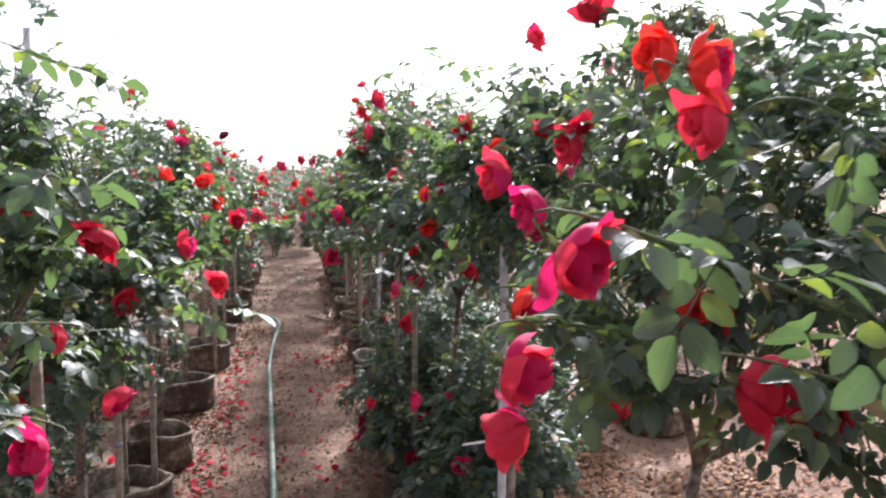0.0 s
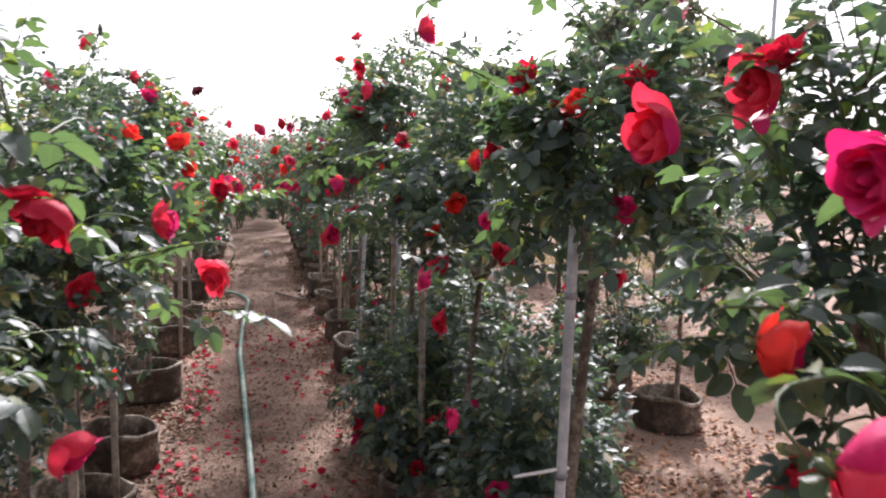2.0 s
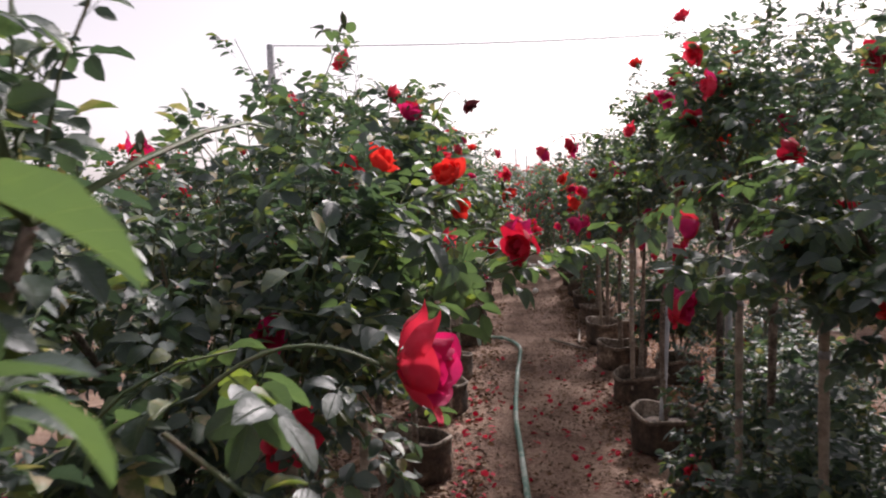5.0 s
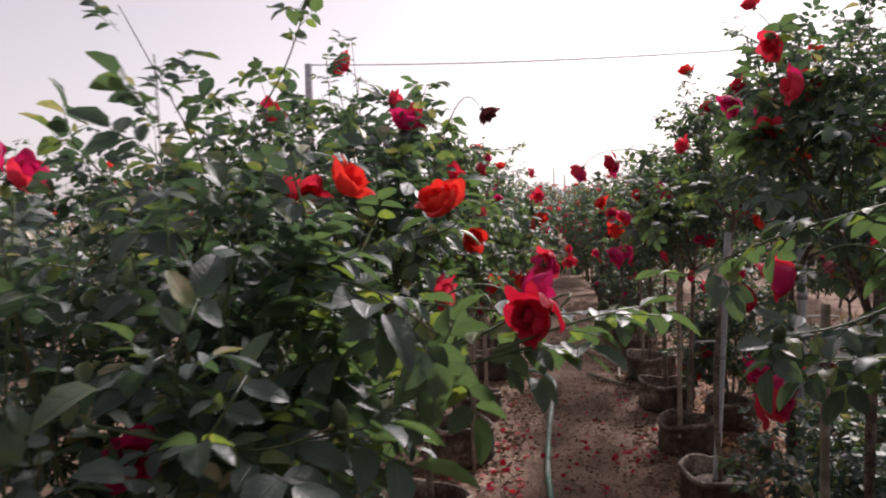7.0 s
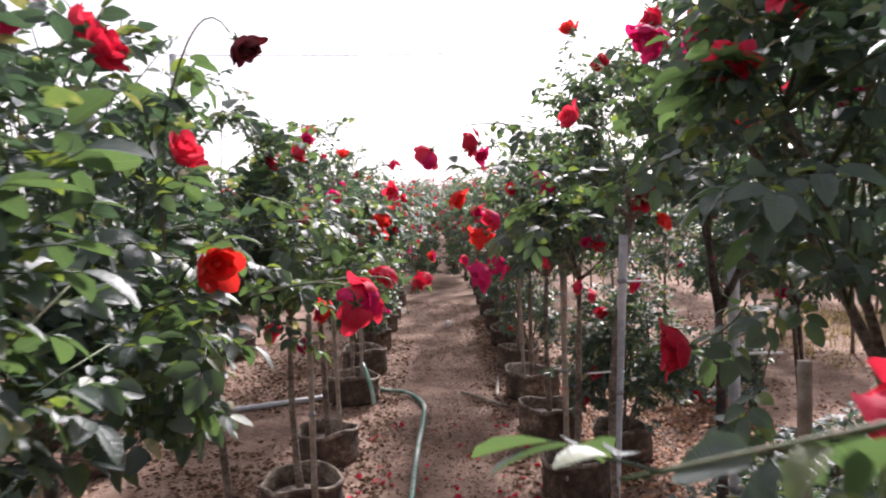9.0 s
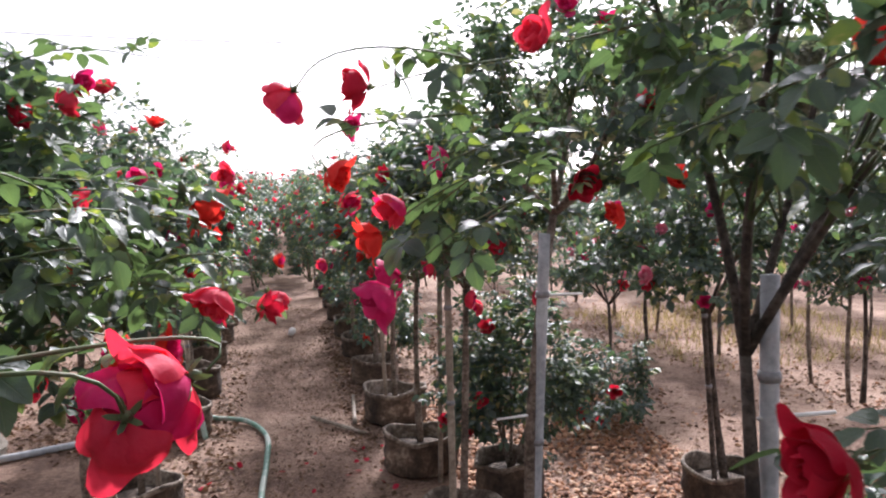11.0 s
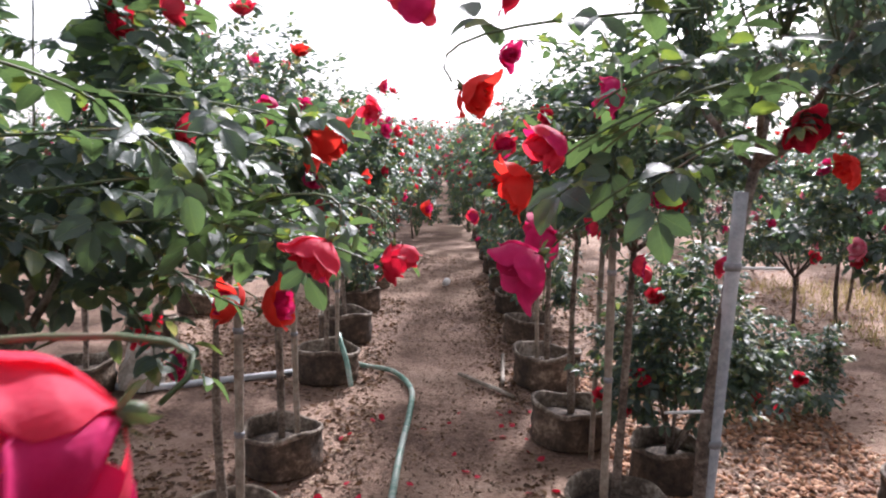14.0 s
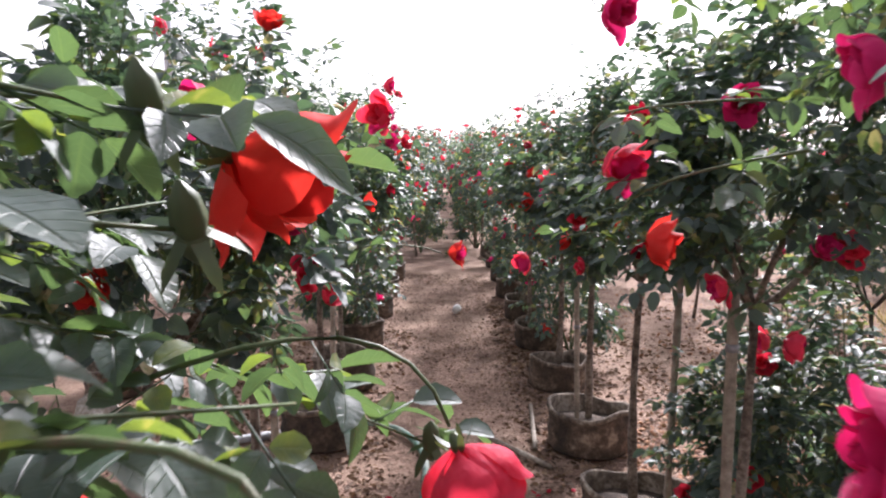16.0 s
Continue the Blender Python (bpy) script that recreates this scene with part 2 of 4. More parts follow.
def many(name, template, frames, *mats):
    """One mesh of many placed copies of a (verts, quads/tris) template; frames: 4x4 arrays."""
    tv, tf = template[:2]
    tv = np.asarray(tv, float)
    fr = np.asarray(frames, float)
    vs = np.einsum('nij,vj->nvi', fr[:, :3, :3], tv) + fr[:, None, :3, 3]
    n, k = len(fr), len(tv)
    sizes = np.array([len(f) for f in tf])
    flat = np.concatenate([np.asarray(f) for f in tf])
    loops = (flat[None, :] + (np.arange(n) * k)[:, None]).ravel()
    tot = np.tile(sizes, n)
    me = bpy.data.meshes.new(name)
    me.vertices.add(n * k)
    me.vertices.foreach_set("co", vs.ravel())
    me.loops.add(len(loops))
    me.loops.foreach_set("vertex_index", loops.astype(np.int32))
    me.polygons.add(len(tot))
    me.polygons.foreach_set("loop_start", np.concatenate([[0], np.cumsum(tot)[:-1]]).astype(np.int32))
    me.polygons.foreach_set("use_smooth", np.ones(len(tot), bool))
    for m in mats:
        me.materials.append(m)
    me.update(calc_edges=True)
    if len(template) > 2:
        blade_coords(me, np.tile(np.asarray(template[2], float), (n, 1)))
    return me


def put(name, me, parent=None, m=None, label=""):
    ob = new(name, me)
    if parent is not None:
        ob.parent = parent
    if m is not None:
        ob.matrix_basis = m
    return tagged(ob, label)


def tube(paths, sides=6):
    """Verts and faces of tapered tubes; paths: list of (points Nx3, radii N)."""
    V, F = [], []
    for pts, rad in paths:
        pts = np.asarray(pts, float)
        n, base = len(pts), len(V)
        tang = np.gradient(pts, axis=0)
        tang /= np.linalg.norm(tang, axis=1)[:, None] + 1e-9
        up = np.array([0.0, 0, 1]) if abs(tang[0][2]) < 0.9 else np.array([1.0, 0, 0])
        for i in range(n):
            a = np.cross(tang[i], up)
            a /= np.linalg.norm(a) + 1e-9
            c = np.cross(tang[i], a)
            for s in range(sides):
                w = 2 * math.pi * s / sides
                V.append(tuple(pts[i] + rad[i] * (math.cos(w) * a + math.sin(w) * c)))
        for i in range(n - 1):
            for s in range(sides):
                p, q = base + i * sides + s, base + i * sides + (s + 1) % sides
                F.append((p, q, q + sides, p + sides))
        F.append(tuple(base + s for s in range(sides))[::-1])
        F.append(tuple(base + (n - 1) * sides + s for s in range(sides)))
    return V, F


def curve_points(ctrl, steps):
    """Catmull-Rom through control points."""
    c = [np.asarray(p, float) for p in ctrl]
    c = [2 * c[0] - c[1]] + c + [2 * c[-1] - c[-2]]
    out = []
    for i in range(1, len(c) - 2):
        for k in range(steps):
            t = k / steps
            p0, p1, p2, p3 = c[i - 1:i + 3]
            out.append(0.5 * (2 * p1 + (p2 - p0) * t + (2 * p0 - 5 * p1 + 4 * p2 - p3) * t * t + (3 * p1 - p0 - 3 * p2 + p3) * t ** 3))
    out.append(c[-2])
    return np.array(out)


# ---- leaves ----
def leaflet(length, width, sections, fold, droop, serrate=0.0):
    """A pointed oval leaflet along +y from the origin, its face to +z."""
    V, F = [(0, 0, 0)], []
    for i in range(1, sections):
        t = .5 - .5 * math.cos(math.pi * i / sections)
        w = width * math.sin(math.pi * t ** .9) ** .66 * 0.5 * (1 + serrate * (1 if i % 2 else -1))
        z = -droop * length * t * t
        V += [(-w, length * t, z + fold * w), (0, length * t, z), (w, length * t, z + fold * w)]
    V.append((0, length, -droop * length))
    tip = len(V) - 1
    F += [(0, 2, 1), (0, 3, 2)]
    for i in range(sections - 2):
        a = 1 + 3 * i
        F += [(a, a + 1, a + 4, a + 3), (a + 1, a + 2, a + 5, a + 4)]
    a = tip - 3
    F += [(a, a + 1, tip), (a + 1, a + 2, tip)]
    return V, F


def leaflet_coords(sections):
    """Across (-1 to 1) and along (0 to 1) for each vertex of a leaflet."""
    out = [(0, 0, 0)]
    for i in range(1, sections):
        t = .5 - .5 * math.cos(math.pi * i / sections)
        out += [(-1, t, 0), (0, t, 0), (1, t, 0)]
    return out + [(0, 1, 0)]


def compound(sections, rnd, size=1.0, serrate=0.0, petiole=3):
    """A rose leaf of five leaflets on a petiole along +y."""
    V, F, B = [], [], []
    spots = [(0.085, 0, 1.0), (0.070, 62, .86), (0.070, -62, .86), (0.036, 68, .68), (0.036, -68, .68)]
    for y, ang, s in spots:
        lv, lf = leaflet(0.064 * s * rnd.uniform(.9, 1.1), 0.042 * s * rnd.uniform(.86, 1.12), sections, rnd.uniform(.12, .55), rnd.uniform(0.05, .42), serrate)
        m = Matrix.Translation((0, y, 0)) @ Matrix.Rotation(radians(-ang + rnd.uniform(-9, 9)), 4, 'Z') @ Matrix.Rotation(radians(rnd.uniform(-28, 14)), 4, 'X') @ Matrix.Rotation(radians(rnd.uniform(-26, 26)), 4, 'Y')
        b = len(V)
        V += [tuple(size * (m @ Vector((p[0], p[1] + .004, p[2])))) for p in lv]
        F += [tuple(b + i for i in f) for f in lf]
        B += leaflet_coords(sections)
    if petiole:
        b = len(V)
        line = [(0, .089 * size * k / (petiole - 1), -.0015 if 0 < k < petiole - 1 else -.001) for k in range(petiole)]
        pv, pf = tube([(line, [.0013 * size] * petiole)], 3)
        V += pv
        F += [tuple(b + i for i in f) for f in pf]
        B += [(0, .5, 0)] * len(pv)
    return V, F, B


rl = random.Random(5)
LEAVES_NEAR = [compound(4, rl, petiole=2) for _ in range(5)]
LEAVES_FAR = [compound(2, rl, 1.18, petiole=0)[:2] for _ in range(3)]
LEAF_MESHES = []
for _ in range(5):
    v_, f_, b_ = compound(10, rl, 1.05, serrate=0.05)
    LEAF_MESHES.append(mesh_from("leaf", v_, f_, leaf_one_mat))
    blade_coords(LEAF_MESHES[-1], b_)


# ---- roses ----
def petal_sheet(length, width, cup, curl, rows=5, cols=4, ruffle=0.0, phase=0.0):
    """A cupped petal that rises along +z from the origin, its inside to -y."""
    V, F = [], []
    for i in range(rows + 1):
        t = i / rows
        w = width * (0.2 + 0.8 * math.sin(math.pi * 0.5 * min(1, t * 1.4 + .05)))
        out = cup * math.sin(math.pi * 0.5 * min(1, t * 1.3)) + curl * max(0, t - .45) ** 2
        for j in range(cols + 1):
            u = 2 * j / cols - 1
            V.append((0.5 * w * u, length * (out - 0.20 * u * u * (1 if cup < .5 else .6) + ruffle * t * t * math.sin(5.2 * u + phase) - .05 * ruffle * math.exp(-30 * u * u)), length * (t - 0.30 * abs(u) ** 3.2 * t - .05 * (1 - abs(u)) * t * t - max(0, curl) * .35 * max(0, t - .6) ** 2)))
    for i in range(rows):
        for j in range(cols):
            a = i * (cols + 1) + j
            F.append((a, a + 1, a + cols + 2, a + cols + 1))
    return V, F


def cup_petal(radius, height, half, close, curl=0.0, ruffle=0.0, rows=6, cols=6, phase=0.0):
    """A broad petal wrapped round the bloom's axis (+z), its back to +y; close below 0 shuts the cup, above 0 flares it."""
    V, F = [], []
    for i in range(rows + 1):
        for j in range(cols + 1):
            u = 2 * j / cols - 1
            t = i / rows * (1 - .30 * abs(u) ** 2.6)
            wide = half * (.30 + .70 * math.sin(math.pi * .5 * min(1, 1.55 * i / rows)))
            r = radius * (.13 + .87 * math.sin(math.pi * .5 * min(1, 1.6 * t)))
            r += radius * (close * (max(0, t - .5) / .5) ** 2 + curl * (max(0, t - .78) / .22) ** 2 + .06 * u + ruffle * t * t * math.sin(4.4 * u + phase))
            V.append((r * math.sin(wide * u), r * math.cos(wide * u), height * (t + .035 * math.exp(-14 * u * u) * t ** 3 - .10 * max(0, curl) * (max(0, t - .8) / .2) ** 2)))
    for i in range(rows):
        for j in range(cols):
            a = i * (cols + 1) + j
            F.append((a, a + 1, a + cols + 2, a + cols + 1))
    return V, F


def spin(vf, ang, tilt, lift=0.0, r=0.0):
    m = Matrix.Rotation(ang, 4, 'Z') @ Matrix.Translation((0, r, lift)) @ Matrix.Rotation(-tilt, 4, 'X')
    return [tuple(m @ Vector(p)) for p in vf[0]], vf[1]


def join(parts):
    V, F = [], []
    for v, f in parts:
        b = len(V)
        V += v
        F += [tuple(b + i for i in q) for q in f]
    return V, F


def core_geometry(rnd, rows=4, cols=4):
    """The shut heart of a bloom: three rings of wrapped petals."""
    ps = []
    for ring, (n, rad, ht, half, close) in enumerate([(3, .013, .062, 1.25, -.45), (4, .024, .066, 1.05, -.30), (5, .034, .067, .86, -.14)]):
        for k in range(n):
            ps.append(spin(cup_petal(rad * rnd.uniform(.92, 1.06), ht * rnd.uniform(.9, 1.07), half, close + rnd.uniform(-.08, .12), .10 * ring, .04, rows, cols, rnd.uniform(0, 6)),
                           2 * math.pi * (k + .3 * ring) / n + rnd.uniform(-.2, .2), rnd.uniform(-.04, .10), .002))
    return join(ps)


def calyx_geometry():
    ps = []
    for k in range(5):
        lv, lf = leaflet(.027, .009, 3, .1, .6)
        m = Matrix.Rotation(2 * math.pi * k / 5, 4, 'Z') @ Matrix.Rotation(radians(-12), 4, 'X')
        ps.append(([tuple(m @ Vector(p)) for p in lv], lf))
    ps.append(tube([([(0, 0, -.018), (0, 0, -.012), (0, 0, -.004), (0, 0, .002)], [.003, .0065, .008, .006])], 6))
    return join(ps)


def outer_petals(rnd, open_):
    """Turn and lean of the outer petals: most hug the cup, one or two are bent back."""
    n = 6
    loose = {rnd.randrange(n)} | ({rnd.randrange(n)} if rnd.random() < .35 else set())
    return [(2 * math.pi * k / n + rnd.uniform(-.2, .2), rnd.uniform(.30, .62) if k in loose else rnd.uniform(-.02, .24) * open_) for k in range(n)]


rp = random.Random(11)
PETAL_MESH, CORE_MESH, WHOLE_MESH, LIGHT_MESH = {}, {}, {}, {}
for c_, pm in petal_mats.items():
    PETAL_MESH[c_] = []
    for rad, ht, half, close, curl, ruf, ph_ in [(.043, .066, .80, .02, .22, .06, .5), (.045, .070, .74, .14, .38, .09, 2.0), (.042, .064, .88, -.06, .14, .05, 4.0), (.046, .067, .78, .10, .30, .11, 5.2)]:
        v_, f_ = cup_petal(rad, ht, half, close, curl, ruf, 9, 9, ph_)
        PETAL_MESH[c_].append(mesh_from("petal", v_, f_, pm))
    CORE_MESH[c_] = [mesh_from("rose_core", *core_geometry(rp, 6, 6), pm) for _ in range(3)]
    WHOLE_MESH[c_], LIGHT_MESH[c_] = [], []
    for _ in range(2):
        ps = [spin(cup_petal(.030, .064, 1.1, -.3, 0, 0, 2, 2), 2.09 * k, .05) for k in range(3)]
        ps += [spin(cup_petal(.045, .066, .8, .1, .2, 0, 2, 2), ang, tilt) for ang, tilt in outer_petals(rp, 1.2)]
        LIGHT_MESH[c_].append(mesh_from("rose_bloom", *join(ps), pm))
    for _ in range(3):
        ps = [core_geometry(rp, 3, 3)]
        for ang, tilt in outer_petals(rp, 1.2):
            ps.append(spin(cup_petal(.044, .067, .8, rp.uniform(-.05, .15), rp.uniform(.1, .4), .08, 4, 4, rp.uniform(0, 6)), ang, tilt))
        pv, pf = join(ps)
        cv, cf = calyx_geometry()
        V, F = join([(pv, pf), (cv, cf)])
        WHOLE_MESH[c_].append(mesh_from("rose_bloom", V, F, pm, sepal_mat, face_mats=[0] * len(pf) + [1] * len(cf)))
CALYX_MESH = mesh_from("calyx", *calyx_geometry(), sepal_mat)
bud_v, bud_f = join([tube([([(0, 0, -.012), (0, 0, -.004), (0, 0, .006), (0, 0, .018), (0, 0, .028)], [.003, .006, .0085, .007, .001])], 6), calyx_geometry()])
BUD_MESH = mesh_from("bud", bud_v, bud_f, sepal_mat)


def bloom_pose(x, y, z, size, yaw, nod):
    """size: across, in metres; nod: degrees from straight up, towards the yaw."""
    s = size / 0.132
    return Matrix.Translation((x, y, z)) @ Matrix.Rotation(radians(yaw), 4, 'Z') @ Matrix.Rotation(radians(nod), 4, 'Y') @ Matrix.Diagonal((s, s, s, 1)) @ Matrix.Translation((0, 0, -.03))


def simple_bloom(parent, m, colour, rnd, near=True):
    return put("rose_bloom", rnd.choice((WHOLE_MESH if near else LIGHT_MESH)[colour]), parent, m)


def full_bloom(parent, m, colour, rnd, open_=1.0):
    """A near rose: inner petals in one mesh, outer petals and calyx on it."""
    inner = "magenta" if colour in ("scarlet", "orange") and rnd.random() < .5 else colour
    core = put("rose_bloom", rnd.choice(CORE_MESH[inner]), parent, m)
    for ang, tilt in outer_petals(rnd, open_):
        shade = "magenta" if colour == "scarlet" and rnd.random() < .2 else colour
        put("petal", rnd.choice(PETAL_MESH[shade]), core, Matrix.Rotation(ang, 4, 'Z') @ Matrix.Rotation(-tilt, 4, 'X') @ Matrix.Diagonal((1, 1, rnd.uniform(.92, 1.12), 1)))
    put("calyx", CALYX_MESH, core)
    return core


# ---- rose plants ----
def leaf_frame(p, d, n_hint, s):
    d = d / (np.linalg.norm(d) + 1e-9)
    x = np.cross(d, n_hint)
    x /= np.linalg.norm(x) + 1e-9
    z = np.cross(x, d)
    m = np.eye(4)
    m[:3, 0], m[:3, 1], m[:3, 2], m[:3, 3] = x * s, d * s, z * s, p
    return m


def shoot_points(a, b, sag, rs, n=5):
    mid = (a + b) / 2 + np.array([rs.normal(0, .04), rs.normal(0, .04), sag])
    t = np.linspace(0, 1, n)[:, None]
    return (1 - t) ** 2 * a + 2 * t * (1 - t) * mid + t * t * b


WALK_Y = (0.0, 0.5, 1.13, 1.9, 2.4, 3.5, 4.8)
WALK_X = (0.0, -.11, -.21, -.20, -.10, -.06, -.15)


def clear_of_walk(p, gap):
    """Push a place out of the strip that a walker brushes past."""
    if -1.5 < p[1] < 5.15 and p[2] > .55:
        mid = float(np.interp(p[1], WALK_Y, WALK_X))
        if abs(p[0] - mid) < gap:
            return False
    return True


def crown_parts(base, top, centre, radii, shoots, per_shoot, whips, rs, near, leaf_size):
    """Limbs, twigs and leaf frames of one crown; all in the plant's own space."""
    limbs, twigs, frames, tips = [], [], [], []
    centre, radii, top = np.array(centre, float), np.array(radii, float), np.array(top, float)
    forks = []
    for k in range(5):
        w = 2 * math.pi * k / 5 + rs.uniform(-.4, .4)
        end = centre + radii * np.array([math.cos(w) * .55, math.sin(w) * .55, rs.uniform(-.25, .35)])
        pts = shoot_points(top, end, -.03, rs, 6)
        limbs.append((pts, np.linspace(.0095, .005, 6)))
        forks.append(pts)
    for k in range(shoots + whips):
        whip = k >= shoots
        v = rs.normal(size=3)
        v /= np.linalg.norm(v)
        v[2] = abs(v[2]) if whip or v[2] < -.75 else v[2]
        r = rs.uniform(1.08, 1.36) if whip else rs.uniform(.72, 1.06)
        if whip:
            v = np.array([v[0] * .6, v[1] * .6, .9])
            v /= np.linalg.norm(v)
        end = centre + radii * v * r
        if not clear_of_walk(base + end, .30):
            end[0] += math.copysign(.30, base[0])
        near_fork = min((f for f in forks), key=lambda f: np.linalg.norm(f[-1] - end))
        a = near_fork[rs.randint(2, 6)]
        pts = shoot_points(a, end, .05 if not whip else rs.uniform(-.05, .05), rs)
        if whip:
            pts[:, 0] += .03 * np.sin(np.linspace(0, 5, len(pts)) + k)
            pts[:, 1] += .03 * np.cos(np.linspace(0, 4, len(pts)) + k) - .03 * math.cos(k)
            end = pts[-1]
        twigs.append((pts, np.linspace(.0030, .0007, len(pts)) if whip else np.linspace(.0036, .0014, len(pts))))
        if whip and clear_of_walk(base + end, .33):
            w = rs.uniform(0, 6.28)
            for lift_ in (0, .02):
                frames.append(leaf_frame(end - np.array([0, 0, lift_ + .012]), np.array([math.cos(w + 60 * lift_), math.sin(w + 60 * lift_), .5]), np.array([0, 0, 1.0]), leaf_size * .62))
        tips.append((end, v, whip))
        n = per_shoot if not whip else max(5, per_shoot - 3)
        for i in range(n):
            t = rs.uniform(.18, 1.0) if not whip else rs.uniform(.3, 1)
            p = np.array([np.interp(t, np.linspace(0, 1, len(pts)), pts[:, c]) for c in range(3)])
            w = rs.uniform(0, 2 * math.pi)
            out = p - centre
            d = np.array([math.cos(w), math.sin(w), rs.uniform(-.7, .45)]) + .9 * out / (np.linalg.norm(out) + .1)
            nh = np.array([rs.normal(0, .35), rs.normal(0, .35), 1.0]) + .3 * out
            if not clear_of_walk(base + p, .33) or not clear_of_walk(base + p + .1 * d / np.linalg.norm(d), .26):
                continue
            frames.append(leaf_frame(p, d, nh, leaf_size * rs.uniform(.7, 1.2) * (.75 if whip else 1)))
    return limbs, twigs, frames, tips


def rose_plant(name, label, x, y, trunk, centre, radii, shoots=44, per_shoot=10, whips=7, seed=1, near=True, leaf_size=.80,
               blooms=10, palette=("scarlet", "scarlet", "crimson", "magenta", "orange"), loose=0, group="", bush=False, potted=True, fork=None, bark=None):
    """A rose in standard or bush form: trunk, limbs, twigs, foliage, blooms. centre is the crown's, relative to the foot."""
    rs, rnd = np.random.RandomState(seed), random.Random(seed)
    root = new(name)
    root.matrix_basis = pose(x, y, 0)
    tagged(root, label, "rose bush" if bush else "rose tree", group)
    bark = bark or bark_mat
    top = np.array([centre[0] * .6 if fork is None else fork, centre[1] * .6, trunk])
    lift = 0.11 if near and potted else -.01
    if not bush:
        pts = shoot_points(np.array([0, 0, lift]), top, 0, rs, 7)
        rad = np.linspace(.017, .012, 7) * (1 + .12 * rs.normal(size=7))
        put("trunk", mesh_from("trunk", *tube([(pts, rad)], 8), bark), root)
    origin = np.array([x, y, 0.0])
    limbs, twigs, frames, tips = crown_parts(origin, top if not bush else (0, 0, lift), centre, radii, shoots, per_shoot, whips, rs, near, leaf_size)
    if near:
        for lp in limbs:
            put("limb", mesh_from("limb", *tube([lp], 6), bark), root)
    else:
        twigs = twigs + limbs
    tagged(put("twig_work", mesh_from("twig_work", *tube(twigs, 3), stem_mat), root), kind="stuff")
    frames = np.array(frames)
    if loose:
        order = np.argsort(np.abs(frames[:, 0, 3] + x + .1) + .15 * np.abs(frames[:, 2, 3] - 1.3))
        for i in order[:loose]:
            put("leaf", rnd.choice(LEAF_MESHES), root, Matrix(frames[i].tolist()))
        frames = frames[order[loose:]]
    temps = LEAVES_NEAR if near else LEAVES_FAR[seed % 3:seed % 3 + 1]
    for k, tmp in enumerate(temps):
        fr = frames[k::len(temps)]
        me = many("foliage", tmp, fr, leaf_mat if near else far_leaf_mat)
        tagged(put("foliage", me, root), kind="stuff")
    side = -math.copysign(1, x)
    tips.sort(key=lambda e: -(e[1][0] * side * .5 - e[1][1] * .3 + rnd.uniform(-.8, .8)))
    for end, v, whip in tips[:blooms]:
        yaw = math.degrees(math.atan2(v[1], v[0])) + rnd.uniform(-40, 40)
        simple_bloom(root, bloom_pose(*end, rnd.uniform(.058, .088), yaw, rnd.uniform(40, 115) if not whip else rnd.uniform(0, 50)), rnd.choice(palette), rnd, near)
    for end, v, whip in tips[-8:] if near else tips[-2:]:
        put("bud", BUD_MESH, root, Matrix.Translation(tuple(end)) @ Matrix.Rotation(rnd.uniform(-.4, .4), 4, 'X'))
    return root


# ---- pots ----
def pot_meshes(seed, r=0.168, h=0.180):
    rs = np.random.RandomState(seed)
    n = 36
    ph = rs.uniform(0, 6.28, 4)

    def ring(rad, z, amp, zamp=0.0):
        out = []
        for k in range(n):
            w = 2 * math.pi * k / n
            wob = 1 + amp * (math.sin(2 * w + ph[0]) + .6 * math.sin(3 * w + ph[1]) + .35 * math.sin(7 * w + ph[2] + 9 * z)) + .035 * noise.noise((2.2 * math.cos(w), 2.2 * math.sin(w), 14 * z + seed))
            out.append((rad * wob * math.cos(w), rad * wob * math.sin(w), z + zamp * (math.sin(2 * w + ph[3]) + .4 * math.sin(5 * w + ph[1]))))
        return out

    def skin(rings):
        V = [p for g in rings for p in g]
        F = []
        for i in range(len(rings) - 1):
            for k in range(n):
                a, b = i * n + k, i * n + (k + 1) % n
                F.append((a, b, b + n, a + n))
        return V, F
    body = skin([ring(r * .55, 0.0, .01), ring(r * .95, .002, .03), ring(r * 1.03, h * .10, .04), ring(r * 1.0, h * .28, .045), ring(r * 1.05, h * .48, .05), ring(r * 1.0, h * .68, .045), ring(r * 1.02, h * .84, .045, .006), ring(r, h * .94, .045, .012)])
    lip = skin([ring(r * .995, h * .90, .045, .012), ring(r * 1.05, h * .93, .045, .013), ring(r * 1.045, h * 1.01, .045, .014), ring(r * 1.0, h * 1.04, .045, .014), ring(r * .955, h * 1.0, .045, .012), ring(r * .94, h * .78, .045), ring(r * .92, h * .58, .045)])
    soil = skin([ring(r * .94, h * .62, .045), ring(r * .7, h * .66, .05, .006), ring(r * .35, h * .72, .06, .005), ring(.004, h * .75, 0)])
    return [mesh_from("body", *body, bag_mat), mesh_from("rim", *lip, rim_mat), mesh_from("soil", *soil, pot_soil_mat)]


POTS = [pot_meshes(s) for s in (3, 8, 14, 21)]


def grow_pot(x, y, k=0, s=1.0, turn=0):
    root = new("plant_pot")
    root.matrix_basis = pose(x, y, 0, 0, 0, turn) @ Matrix.Diagonal((s, s, s, 1))
    tagged(root, "round dusty black grow pot with pale folded rim", "plant pot", "pots along the path")
    for nm, me in zip(("body", "rim", "soil"), POTS[k % 4]):
        put(nm, me, root, None, "pale dusty folded rim" if nm == "rim" else "")
    return root


